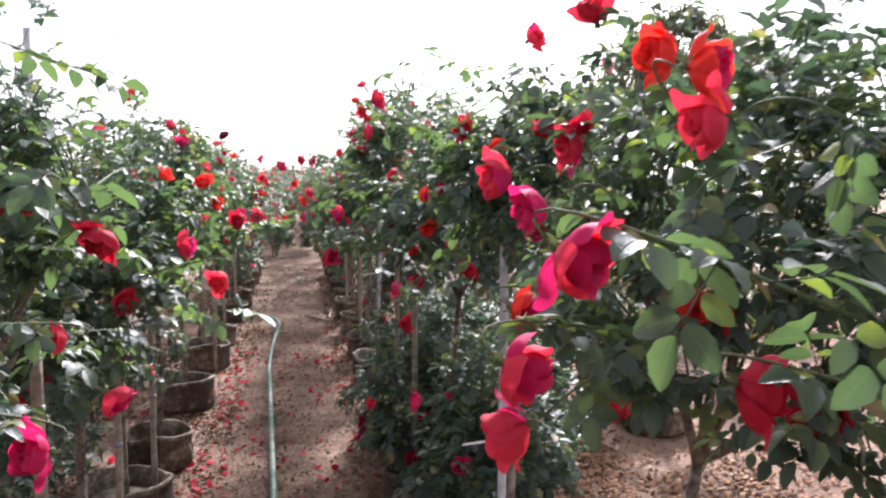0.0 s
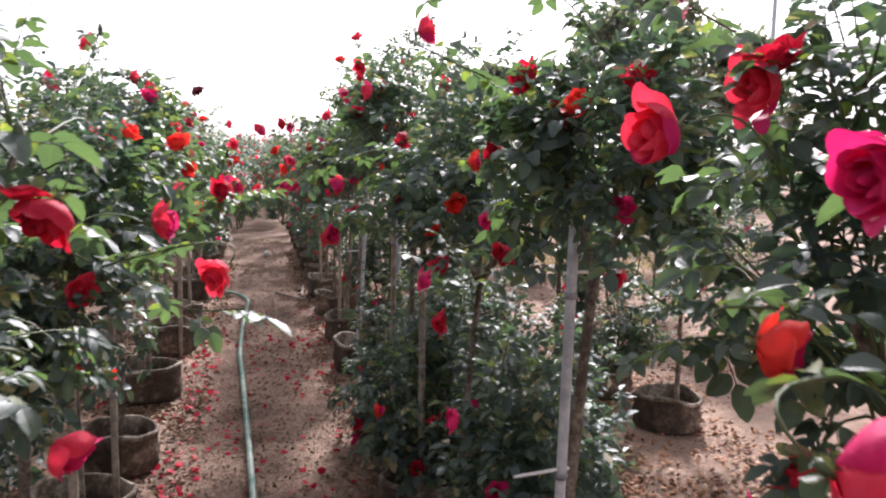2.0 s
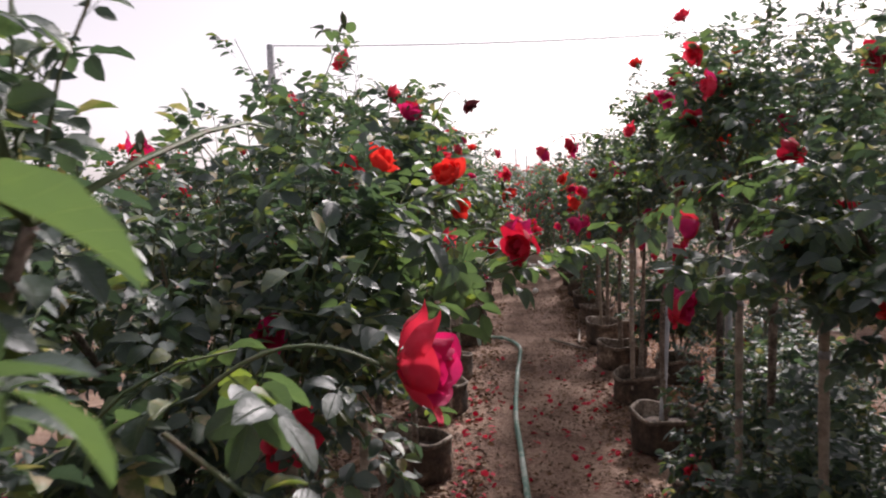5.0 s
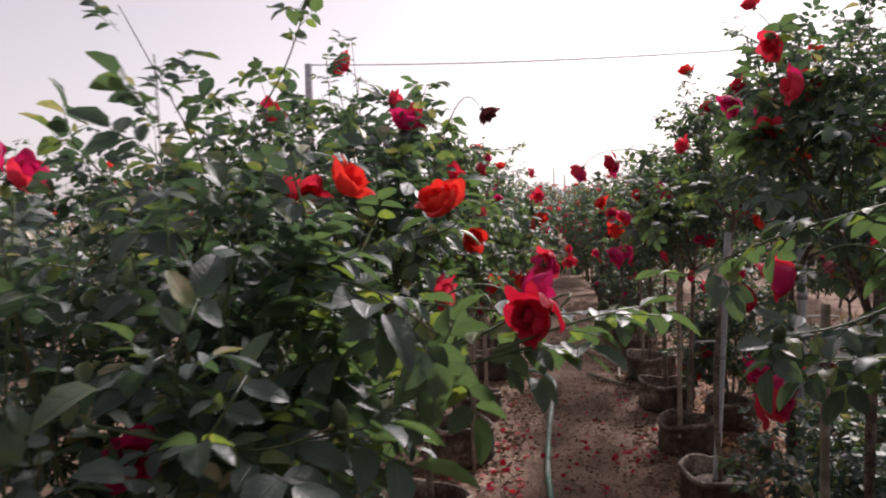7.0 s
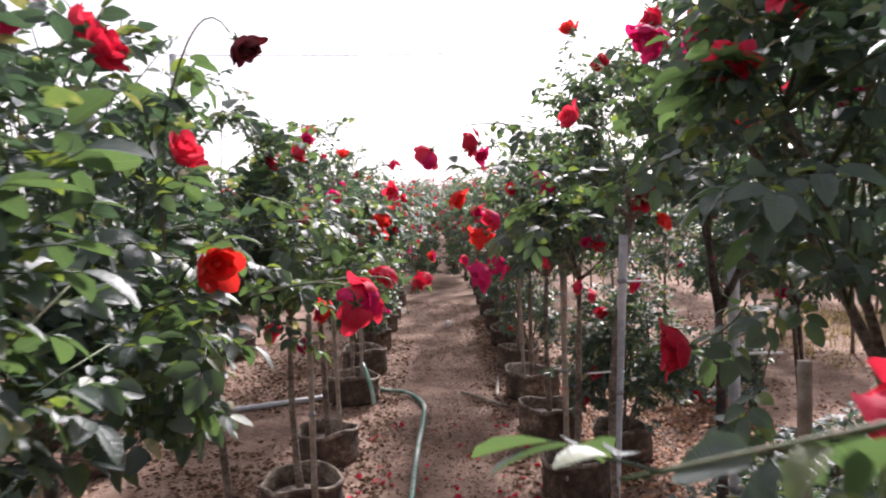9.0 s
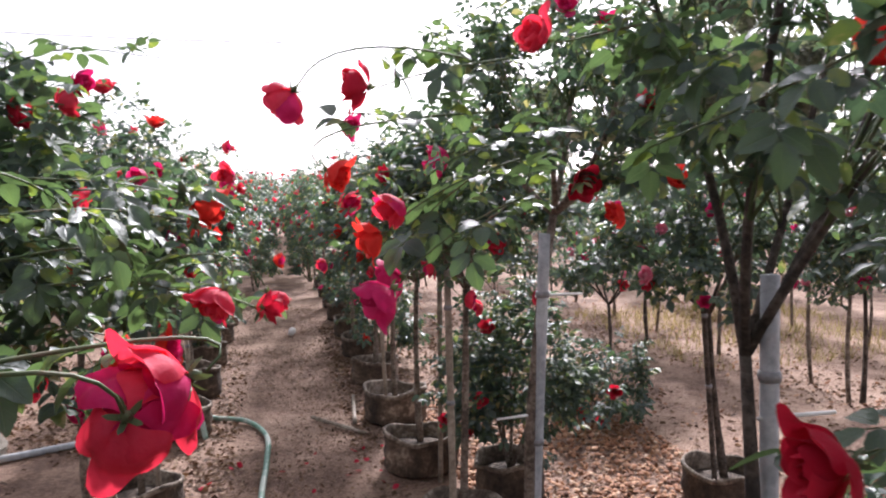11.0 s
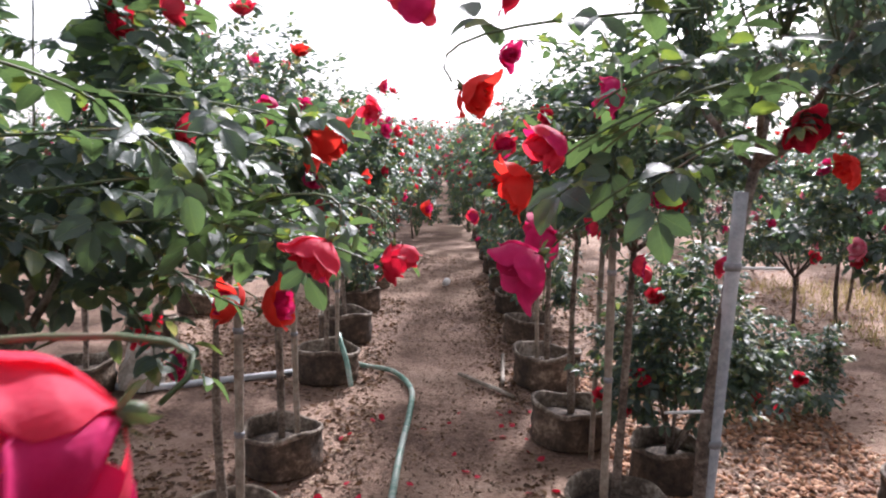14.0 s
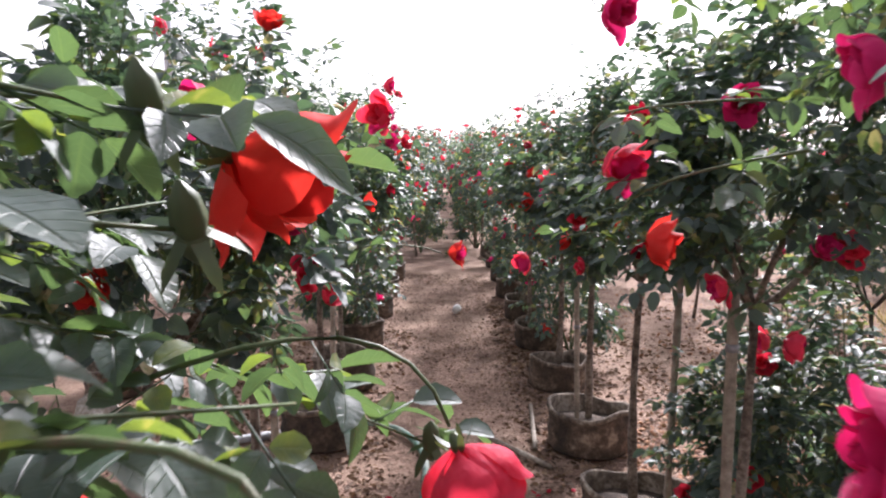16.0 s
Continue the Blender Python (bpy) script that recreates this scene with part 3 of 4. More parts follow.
# ---- posts, stakes, wires ----
def stake(x, y, h, r=.011, lean=(0, 0), material=None, name="bamboo_stake", label="thin weathered bamboo stake tied to a rose trunk"):
    material = material or bamboo_mat
    root = new(name)
    root.matrix_basis = pose(x, y, 0)
    tagged(root, label, "stake")
    pts, rad = [], []
    for i in range(13):
        t = i / 12
        pts.append((lean[0] * t, lean[1] * t, -.02 + h * t))
        rad.append(r * (1 + (.14 if i % 3 == 0 and 0 < i < 12 and material is bamboo_mat else 0)))
    put("cane", mesh_from("cane", *tube([(pts, rad)], 8), material), root)
    for z in (h * .55, h * .86):
        pts = [(lean[0] * z / h, lean[1] * z / h, z + d) for d in (-.009, 0, .009)]
        put("binding", mesh_from("binding", *tube([(pts, [r * 1.15, r * 1.28, r * 1.15])], 8), wire_mat), root)
    return root


def tie(root, z, lean, h, length=.11, yaw=0):
    m = Matrix.Translation((lean[0] * z / h, lean[1] * z / h, z)) @ Matrix.Rotation(radians(yaw), 4, 'Z')
    V, F = tube([([(-.02, 0, 0), (0, 0, .002), (length, 0, 0)], [.004, .004, .0035])], 5)
    put("tie", mesh_from("tie", V, F, tie_mat), root, m, "pale plastic tie end")


def wire(a, b, sag=.04, r=.0022):
    pts = [tuple(np.array(a) * (1 - t) + np.array(b) * t - np.array([0, 0, sag * 4 * t * (1 - t)])) for t in np.linspace(0, 1, 15)]
    ob = new("wire", mesh_from("wire", *tube([(pts, [r] * 15)], 5), wire_mat))
    return tagged(ob, "thin grey wire strung between posts", "wire", "wires")


# ---- single blooms and sprays that hang into the path ----
def spray_leaves(plant, pts, n, size, rnd, start=.25):
    pts = np.asarray(pts)
    for i in range(n):
        t = start + (1 - start) * (i + .5) / n
        p = np.array([np.interp(t, np.linspace(0, 1, len(pts)), pts[:, c]) for c in range(3)])
        d = pts[-1] - pts[0]
        d = d / np.linalg.norm(d) * .6 + np.array([rnd.uniform(-1, 1), rnd.uniform(-1, 1), rnd.uniform(-.5, .3)])
        nh = np.array([rnd.uniform(-.4, .4), rnd.uniform(-.4, .4), 1])
        put("leaf", rnd.choice(LEAF_MESHES), plant, Matrix(leaf_frame(p, d, nh, size * rnd.uniform(.75, 1.1)).tolist()))


def hanging_bloom(plant, crown, x, y, z, size, yaw, nod, colour, seed, leaves=2):
    """A bloom at a place in the world, on its own stem from the plant's crown."""
    rnd = random.Random(seed)
    rs = np.random.RandomState(seed)
    inv = plant.matrix_basis.inverted()
    m = inv @ bloom_pose(x, y, z, size, yaw, nod)
    full_bloom(plant, m, colour, rnd, rnd.uniform(.9, 1.25))
    o = np.array(m.translation)
    axis = np.array(m.to_3x3() @ Vector((0, 0, 1)))
    axis /= np.linalg.norm(axis)
    a, b = o - axis * .016, o - axis * .09 + np.array([0, 0, .035])
    c = np.array(crown) * .32 + o * .68
    t = np.linspace(0, 1, 9)[:, None]
    pts = (1 - t) ** 2 * a + 2 * t * (1 - t) * b + t * t * c
    put("stem", mesh_from("stem", *tube([(pts, np.linspace(.0013, .0021, 9))], 5), stem_mat), plant)
    if leaves:
        spray_leaves(plant, pts[3:], leaves + int(np.linalg.norm(c - a) / .08), .66, rnd)


def spray(plant, a, b, c, n, size, seed, bud=True):
    """A leafy shoot through three places in the world."""
    rnd = random.Random(seed)
    inv = plant.matrix_basis.inverted()
    pts = curve_points([tuple(inv @ Vector(q)) for q in (a, b, c)], 6)
    put("stem", mesh_from("stem", *tube([(pts, np.linspace(.0020, .0011, len(pts)))], 5), stem_mat), plant)
    spray_leaves(plant, pts, n, size, rnd, .05)
    if bud:
        put("bud", BUD_MESH, plant, Matrix.Translation(tuple(pts[-1])) @ Matrix.Rotation(rnd.uniform(0, 1), 4, 'X'))


# ---- ground ----
def ground_sheet():
    xs = np.concatenate([[-400, -150, -60, -25, -12], np.arange(-6, 6.01, .12), [12, 25, 60, 150, 400]])
    ys = np.concatenate([[-300, -100, -40, -15, -6], np.arange(-2, 16.01, .12), [20, 30, 50, 90, 200, 500]])
    V = []
    for yv in ys:
        for xv in xs:
            z = 0.0
            if -6 <= xv <= 6 and -2 <= yv <= 16:
                z = .010 * noise.noise((xv * 1.7, yv * 1.7, 0)) + .007 * noise.noise((xv * 6, yv * 6, 3))
            V.append((xv, yv, z - .004))
    w = len(xs)
    F = [(j * w + i, j * w + i + 1, (j + 1) * w + i + 1, (j + 1) * w + i) for j in range(len(ys) - 1) for i in range(w - 1)]
    ob = new("ground", mesh_from("ground", V, F, ground_mat))
    return tagged(ob, "bare reddish brown earth path, trodden and dusty", "ground", kind="structure")


ground_sheet()


def scatter(name, label, category, template, n, area, size, seed, material, flat=.5, z=.004):
    rs = np.random.RandomState(seed)
    frames = []
    while len(frames) < n:
        x, y = rs.uniform(area[0], area[1]), rs.uniform(area[2], area[3])
        if noise.noise((x * 1.3, y * 1.3, seed)) + rs.uniform(-.5, .5) < -.05:
            continue
        d = np.array([rs.normal(), rs.normal(), rs.normal() * .3 * flat])
        nh = np.array([rs.normal() * flat, rs.normal() * flat, 1])
        frames.append(leaf_frame(np.array([x, y, z]), d, nh, size * rs.uniform(.6, 1.3)))
    ob = new(name, many(name, template, frames, material))
    return tagged(ob, label, category, kind="stuff")


PETAL_FLAT = petal_sheet(1.0, 1.0, .25, .3, 2, 2)
PETAL_FLAT = ([(v[0], v[2] - .5, v[1] * .8) for v in PETAL_FLAT[0]], PETAL_FLAT[1])
CHIP = ([(-.5, -.3, 0), (.5, -.25, .05), (.45, .3, .12), (-.4, .28, .06), (-.4, -.2, .16), (.4, -.2, .2), (.35, .2, .26), (-.3, .2, .2)],
        [(0, 1, 5, 4), (1, 2, 6, 5), (2, 3, 7, 6), (3, 0, 4, 7), (4, 5, 6, 7)])
DRY = leaflet(1.0, .6, 3, .4, .3)
BLADE = ([(-.04, 0, 0), (.04, 0, 0), (.03, .12, .5), (-.03, .12, .5), (0, .4, .95)], [(0, 1, 2, 3), (3, 2, 4)])

# ---- the two rows along the path ----
LABEL = "grafted rose tree with red blooms and glossy leaves"
LEFT_X, RIGHT_X = -0.74, 0.56
LEFT = [(-.85, 1.35, .42, .45, 0), (.05, 1.35, .40, .46, -.12), (.98, 1.36, .38, .46, -.06), (1.92, 1.26, .46, .52, .0), (2.80, 1.10, .46, .48, .02), (3.45, 1.26, .46, .40, .0),
        (4.2, 1.34, .44, .46, -.04), (5.3, 1.33, .48, .46, -.10), (6.39, 1.25, .44, .43, -.02), (7.25, 1.27, .42, .46, -.04), (8.55, 1.25, .46, .46, 0), (9.5, 1.25, .45, .46, 0)]
RIGHT = [(-.6, 1.4, .42, .42, .15), (.27, 1.27, .34, .50, .25), (1.25, 1.30, .40, .42, .2), (2.12, 1.44, .29, .28, .10), (3.05, 1.33, .40, .40, .10), (3.98, 1.46, .42, .43, .02),
         (4.82, 1.72, .48, .30, .14), (5.72, 1.64, .42, .32, .1), (6.65, 1.36, .40, .42, .05), (7.6, 1.28, .40, .44, 0), (8.5, 1.22, .42, .46, 0), (9.5, 1.22, .42, .46, 0)]
plants = []
for k, (yy, cz, rx, rz, cx) in enumerate(LEFT):
    plants.append((rose_plant("rose_tree", LABEL, LEFT_X, yy, cz - .3, (cx, 0, cz), (rx, .36 if yy == 5.3 else .50, rz), shoots=112 if yy in (1.92, 2.80) else 88, per_shoot=12, leaf_size=.62 if yy in (1.92, 2.80) else .68, whips=2 if yy == 2.80 else 6 if yy in (3.45, 4.2, 5.3) else 12, seed=100 + k, loose=60 if .5 < yy < 6 else 0, group="left row of roses", blooms=6), (cx, 0, cz)))
    grow_pot(LEFT_X, yy, k, 1.0 + .06 * (k % 3), 40 * k)
for k, (yy, cz, rx, rz, cx) in enumerate(RIGHT):
    tall = yy == 4.82
    plants.append((rose_plant("rose_tree", LABEL, .605 if tall else RIGHT_X, 4.80 if tall else yy, 1.15 if tall else cz - min(.32, .9 * rz), (cx, 0, cz), (rx, .30 if yy == 2.12 else .48, rz), shoots=68 if 4.5 < yy < 6 else 54 if yy == 2.12 else 64 if yy == 3.98 else 104 if yy == .27 else 84, per_shoot=12,
                              leaf_size=.54 if 4.5 < yy < 6 else .64, whips=12, seed=200 + k, loose=60 if .5 < yy < 6 else 0, group="right row of roses", blooms=6, fork=.005 if tall else None, bark=dark_bark_mat if yy in (.27, 4.82) else None), (cx, 0, cz)))
    grow_pot(.605 if tall else RIGHT_X, yy, k + 2, 1.0 + .06 * ((k + 1) % 3), 55 * k)


def owner(x, y):
    """The plant of the row on that side that stands nearest."""
    side = [p for p in plants if (p[0].matrix_basis.translation.x > 0) == (x > -.105)]
    return min(side, key=lambda p: abs(p[0].matrix_basis.translation.y - y))


S, O, M, C, W, P = "scarlet", "orange", "magenta", "crimson", "wilted", "pink"
FIRST = [(-.366, 1.575, 1.36, .098, -60, 125, C), (-.281, 2.04, 1.31, .08, -80, 75, S), (-.171, 1.757, 1.253, .065, -60, 100, S), (-.21, 2.95, 1.344, .07, -70, 80, M), (-.404, 1.42, 1.204, .06, -80, 70, S),
         (-.347, 1.55, 1.06, .085, -70, 110, S), (-.374, 1.18, 1.085, .085, -60, 70, M), (.301, 2.27, 1.056, .06, -100, 80, C), (.321, 2.19, .848, .06, -120, 80, M), (.244, 2.83, .662, .05, -100, 60, O)]
SECOND = [(.151, 3.31, 1.16, .08, -110, 95, M), (.385, 4.25, 1.755, .075, -90, 50, S), (.243, 4.73, 1.633, .07, -90, 60, S), (.22, .60, 1.408, .082, -120, 100, S), (.277, .924, 1.439, .075, -100, 90, M), (.256, .884, 1.247, .10, -110, 95, S),
          (.268, .972, 1.148, .095, -130, 100, S), (.302, 1.045, 1.294, .07, -110, 80, O), (.337, 1.326, 1.475, .10, -100, 85, S), (1.0, 2.5, 1.85, .07, -90, 60, P), (.473, 1.34, 1.533, .09, -100, 80, S)]
THIRD = [(.789, 2.36, 1.145, .085, -110, 100, C), (.496, 2.58, 1.272, .07, -100, 90, M), (.572, 2.62, 1.171, .085, -90, 90, C), (.285, 2.38, 1.137, .06, -90, 80, M), (.331, 3.77, 1.695, .08, -100, 80, S),
         (.189, 1.933, 1.666, .06, -90, 60, S), (.328, 4.15, 1.964, .06, -90, 20, S), (.325, 2.08, 1.433, .05, -90, 60, O), (.49, 1.03, 1.64, .09, -100, 70, O), (.46, .85, 1.60, .09, -120, 80, O), (.417, .76, 1.53, .08, -110, 90, S), (.458, .72, 1.258, .095, -110, 90, C)]
FOURTH = [(-.205, 2.82, 1.336, .075, -70, 85, C), (-.5, 3.16, 1.495, .085, -60, 30, O), (-.355, 3.15, 1.463, .085, -50, 30, O), (-.9, 3.9, 1.70, .09, -80, 50, S), (-.88, 4.55, 1.93, .10, -80, 30, S),
          (-.997, 3.08, 1.518, .09, -60, 50, S), (.162, 3.23, 1.34, .085, -120, 100, S), (.115, 3.10, 1.183, .09, -110, 90, S), (-.202, 4.27, 1.289, .085, -70, 80, S), (-.131, 5.1, 1.224, .06, -70, 80, C)]
FIFTH = [(-.097, 4.9, 1.567, .082, -150, 110, S), (-.222, 4.245, 1.270, .082, 20, 100, S), (.348, 4.27, 1.173, .10, -110, 80, C), (-.027, 4.874, 1.453, .062, -100, 100, O), (.033, 4.86, 1.264, .092, -120, 110, M),
         (.073, 5.8, 1.397, .08, -110, 100, S), (.032, 4.945, 1.348, .076, -100, 100, O), (-.255, 5.29, 1.40, .112, -60, 100, O), (-.276, 6.44, 1.49, .085, -60, 80, S), (-.132, 5.289, 1.21, .085, -90, 140, S)]
SIXTH = [(-.216, 4.97, 1.258, .09, -70, 120, S), (-.341, 5.3, 1.12, .095, -80, 60, O), (-.459, 5.44, 1.095, .095, -80, 60, O), (-.119, 6.65, 1.18, .07, -80, 70, O), (.642, 5.355, 1.361, .07, -100, 90, O),
         (-.656, 5.534, 1.027, .09, -80, 100, C), (-.45, 5.8, 1.47, .075, -60, 70, M), (.1, 5.72, 1.31, .07, -100, 90, O), (.071, 4.955, 1.397, .08, -100, 110, S), (.767, 6.3, 1.05, .08, -110, 90, S)]
SEVENTH = [(.049, 6.73, 1.148, .07, -100, 100, S), (-.85, 7.33, 1.72, .09, -80, 50, S), (-1.12, 7.6, 1.83, .09, -80, 60, S), (-.373, 8.1, 1.68, .085, -80, 70, S), (.097, 5.22, 1.254, .095, -120, 80, M), (.515, 6.28, 1.05, .075, -100, 90, S), (.386, 6.32, 1.157, .07, -100, 90, S), (.50, 1.66, 1.777, .07, -90, 40, S), (.689, 6.83, .93, .075, -100, 90, S),
           (-.363, 4.1, 1.70, .065, -80, 120, W), (.02, 5.0, 1.60, .085, -100, 70, C), (.095, 5.97, 1.615, .075, -120, 90, M), (.292, 5.64, 1.508, .095, -120, 90, M), (.38, 4.25, 1.72, .085, -120, 100, M), (.29, 4.2, 1.71, .085, -100, 100, M)]
for q, chosen in enumerate([FIRST, SECOND, THIRD, FOURTH, FIFTH, SIXTH, SEVENTH]):
    for i, (fx, fy, fz, fs, fyaw, fnod, fc) in enumerate(chosen):
        pl, cr = owner(fx, fy)
        hanging_bloom(pl, cr, fx, fy, fz, fs, fyaw + (75 if i % 2 else -75), min(155, fnod + 16), fc, 900 + 20 * q + i, 0 if fy == 4.245 else 2 + i % 2)
SPRAYS = [((-.52, 5.2, 1.36), (-.33, 5.38, 1.26), (-.16, 5.45, 1.17), 8, 1.05), ((-.46, 5.1, 1.31), (-.36, 5.2, 1.26), (-.29, 5.28, 1.22), 7, .95), ((-.46, 5.1, 1.44), (-.33, 5.25, 1.44), (-.25, 5.3, 1.42), 6, .85),
          ((-.60, 1.65, 1.55), (-.52, 1.62, 1.48), (-.46, 1.60, 1.43), 4, 1.1), ((-.45, 1.97, 1.28), (-.25, 1.9, 1.18), (-.13, 1.85, 1.18), 4, .9), ((-.45, 2.85, 1.22), (-.30, 2.85, 1.27), (-.2, 2.85, 1.30), 5, .95),
          ((-.6, 2.6, 1.27), (-.45, 2.6, 1.25), (-.38, 2.65, 1.26), 4, 1.1), ((.26, 2.98, 1.46), (.12, 3.06, 1.41), (.0, 3.18, 1.34), 6, .8), ((-.25, 2.80, 1.30), (-.17, 2.83, 1.325), (-.11, 2.87, 1.335), 2, .8),
          ((.32, 3.08, 1.34), (.18, 3.0, 1.30), (.09, 2.985, 1.285), 6, .85), ((.32, 3.08, 1.28), (.22, 3.0, 1.26), (.13, 2.99, 1.25), 5, .85), ((-.44, 2.75, 1.39), (-.37, 2.74, 1.375), (-.30, 2.73, 1.33), 3, 1.0)]
SPRAYS_C = [((-.62, 4.95, 1.55), (-.46, 5.05, 1.66), (-.30, 5.1, 1.66), 7, .7), ((-.75, 3.2, 1.5), (-.66, 3.3, 1.68), (-.6, 3.3, 1.82), 6, .75), ((.55, 1.9, 1.62), (.42, 1.95, 1.76), (.22, 2.0, 1.74), 6, .7)]
SPRAYS_B = [((-.4, 3.0, 1.33), (-.2, 3.02, 1.31), (-.12, 3.05, 1.31), 4, 1.0), ((.42, 4.3, 1.55), (.32, 4.34, 1.50), (.24, 4.4, 1.46), 4, .85), ((.6, 4.3, 1.28), (.48, 4.3, 1.19), (.41, 4.3, 1.17), 4, 1.0), ((-.5, 4.3, 1.39), (-.40, 4.32, 1.34), (-.36, 4.35, 1.31), 4, .75),
            ((-.5, 1.3, 1.70), (-.38, 1.35, 1.66), (-.28, 1.4, 1.63), 4, .8), ((.64, .95, 1.52), (.52, .95, 1.47), (.47, .95, 1.38), 1, .95), ((-.5, 4.7, 1.48), (-.42, 4.8, 1.44), (-.34, 4.9, 1.35), 5, .8), ((.25, 5.0, 1.47), (.16, 5.03, 1.4), (.12, 5.05, 1.35), 4, 1.0)]
SPRAYS_D = [((-.62, 1.75, 1.40), (-.50, 1.60, 1.46), (-.41, 1.50, 1.50), 2, 1.15), ((-.60, 1.80, 1.42), (-.50, 1.68, 1.47), (-.40, 1.60, 1.45), 2, 1.05), ((-.60, 1.85, 1.48), (-.52, 1.75, 1.54), (-.44, 1.70, 1.57), 4, .9), ((-.62, 1.80, 1.30), (-.52, 1.65, 1.34), (-.42, 1.56, 1.34), 2, .9),
            ((-.55, 4.85, 1.40), (-.40, 4.97, 1.41), (-.26, 5.15, 1.38), 4, .9), ((-.52, 4.85, 1.34), (-.38, 4.95, 1.35), (-.23, 5.22, 1.28), 5, .95), ((-.50, 4.85, 1.30), (-.36, 4.95, 1.30), (-.22, 5.05, 1.25), 3, .85), ((-.50, 5.0, 1.46), (-.38, 5.08, 1.45), (-.28, 5.16, 1.43), 4, .95),
            ((.62, 5.0, 1.62), (.52, 4.75, 1.62), (.44, 4.55, 1.58), 5, 1.1), ((.64, 4.8, 1.52), (.52, 4.6, 1.52), (.42, 4.45, 1.48), 5, 1.0)]
for i, (a, b, c, n, s) in enumerate(SPRAYS + SPRAYS_B + SPRAYS_C + SPRAYS_D):
    spray(owner(c[0] if abs(c[0]) > .13 else a[0], b[1])[0], a, b, c, n + 2, .78 * s, 700 + i, i % 3 == 0)

# ---- copies down the rows and in the other rows ----
master = [rose_plant("rose_tree", "far rose tree in a pot with red blooms", -0.74, 10.55 + 1.0 * k, .95, (0, 0, 1.15), (.45, .47, .46), shoots=42, per_shoot=7, seed=300 + k, near=False, group="far roses", blooms=11) for k in range(4)]
pink = [rose_plant("rose_tree", "far rose tree with pale pink blooms", 3.4, 6.0 + 1.0 * k, .7, (0, 0, .98), (.46, .46, .52), shoots=42, per_shoot=7, seed=320 + k, near=False, group="pink roses", blooms=7, palette=("pink", "pink", "magenta")) for k in range(3)]
rr = random.Random(77)


def far_tree(kinds, x, y, s=1.0):
    o = copy_thing(rr.choice(kinds), pose(x + rr.uniform(-.06, .06), y + rr.uniform(-.12, .12), 0, 0, 0, rr.uniform(0, 360)) @ Matrix.Diagonal((s, s, s * rr.uniform(.92, 1.06), 1)))
    return o


for k in range(4):
    grow_pot(-0.74, 10.55 + k, k)
low = [rose_plant("rose_bush", "low far rose bush between the potted trees", .75, 10.2 + 1.1 * k, .2, (0, 0, .48), (.36, .40, .42), shoots=36, per_shoot=8, whips=3, seed=340 + k, near=False, bush=True, blooms=6, group="far bushes") for k in range(2)]
for k in range(14):
    far_tree(low, .72 if k < 3 else .42, 12.5 + 1.3 * k, 1.0)
    far_tree(low, -.95 if k < 4 else -.5, 10.4 + 1.4 * k, 1.0)
for k, yy in enumerate((.9, 1.9, 2.5, 3.2, 4.0, 4.8)):
    far_tree(low, -1.2 - .1 * (k % 2), yy, 1.0)
for k in range(22):
    y = 10.5 + 1.0 * k
    far_tree(master, .56 if y < 13 else .50 if y < 15 else .36, y, 1.05)
    if y < 16:
        grow_pot(.56, y, k)
    if k >= 4:
        far_tree(master, -.66 if y < 15 else -.46, y, 1.05)
for k in range(18):
    far_tree(master, -2.05, 3.0 + 1.05 * k)
    if k in (3, 4, 5, 6, 7):
        grow_pot(-2.05, 3.0 + 1.05 * k + .02, k, 1.0, 50 * k)
for k in range(14):
    far_tree(master, -3.3, 5.0 + 1.1 * k)
for k in range(13):
    far_tree(master, -4.6, 7.0 + 1.2 * k)
for k in range(17):
    if k not in (1, 3, 4, 5, 6):
        far_tree(pink if k % 3 else master, 2.05, 1.9 + 1.2 * k, .98)
        if k in (0, 2):
            grow_pot(2.05, 1.9 + 1.2 * k, k)
for row in range(5):
    for k in range(15):
        far_tree(pink if row % 2 else master, 3.5 + 1.3 * row, 8.6 + .9 * row + 1.05 * k, .96)
# the row's far end, where the next plot crosses the path
for k in range(14):
    far_tree(low if k % 2 else master, -4.5 + .65 * k, 33 + .6 * (k % 2), 1.35)

# ---- nearer trees across the side lane ----
for k, (sx, sy, cz, rx, rz) in enumerate([(1.77, 6.76, 1.24, .50, .46), (2.38, 9.4, .88, .52, .38), (3.5, 8.0, 1.15, .55, .46), (1.95, 5.7, 1.50, .45, .38), (3.1, 10.2, 1.05, .55, .44)]):
    rose_plant("rose_tree", "rose tree with pink blooms beside the bare lane", sx, sy, cz - .38, (-.13 if k == 0 else 0, 0, cz), (rx, rx, rz), shoots=70, per_shoot=12, leaf_size=.66, seed=500 + k, bark=dark_bark_mat, group="lane roses", blooms=7, potted=k == 0, palette=("pink", "magenta", "scarlet"))
    if k == 0:
        grow_pot(sx, sy, k, 1.02, 70 * k)

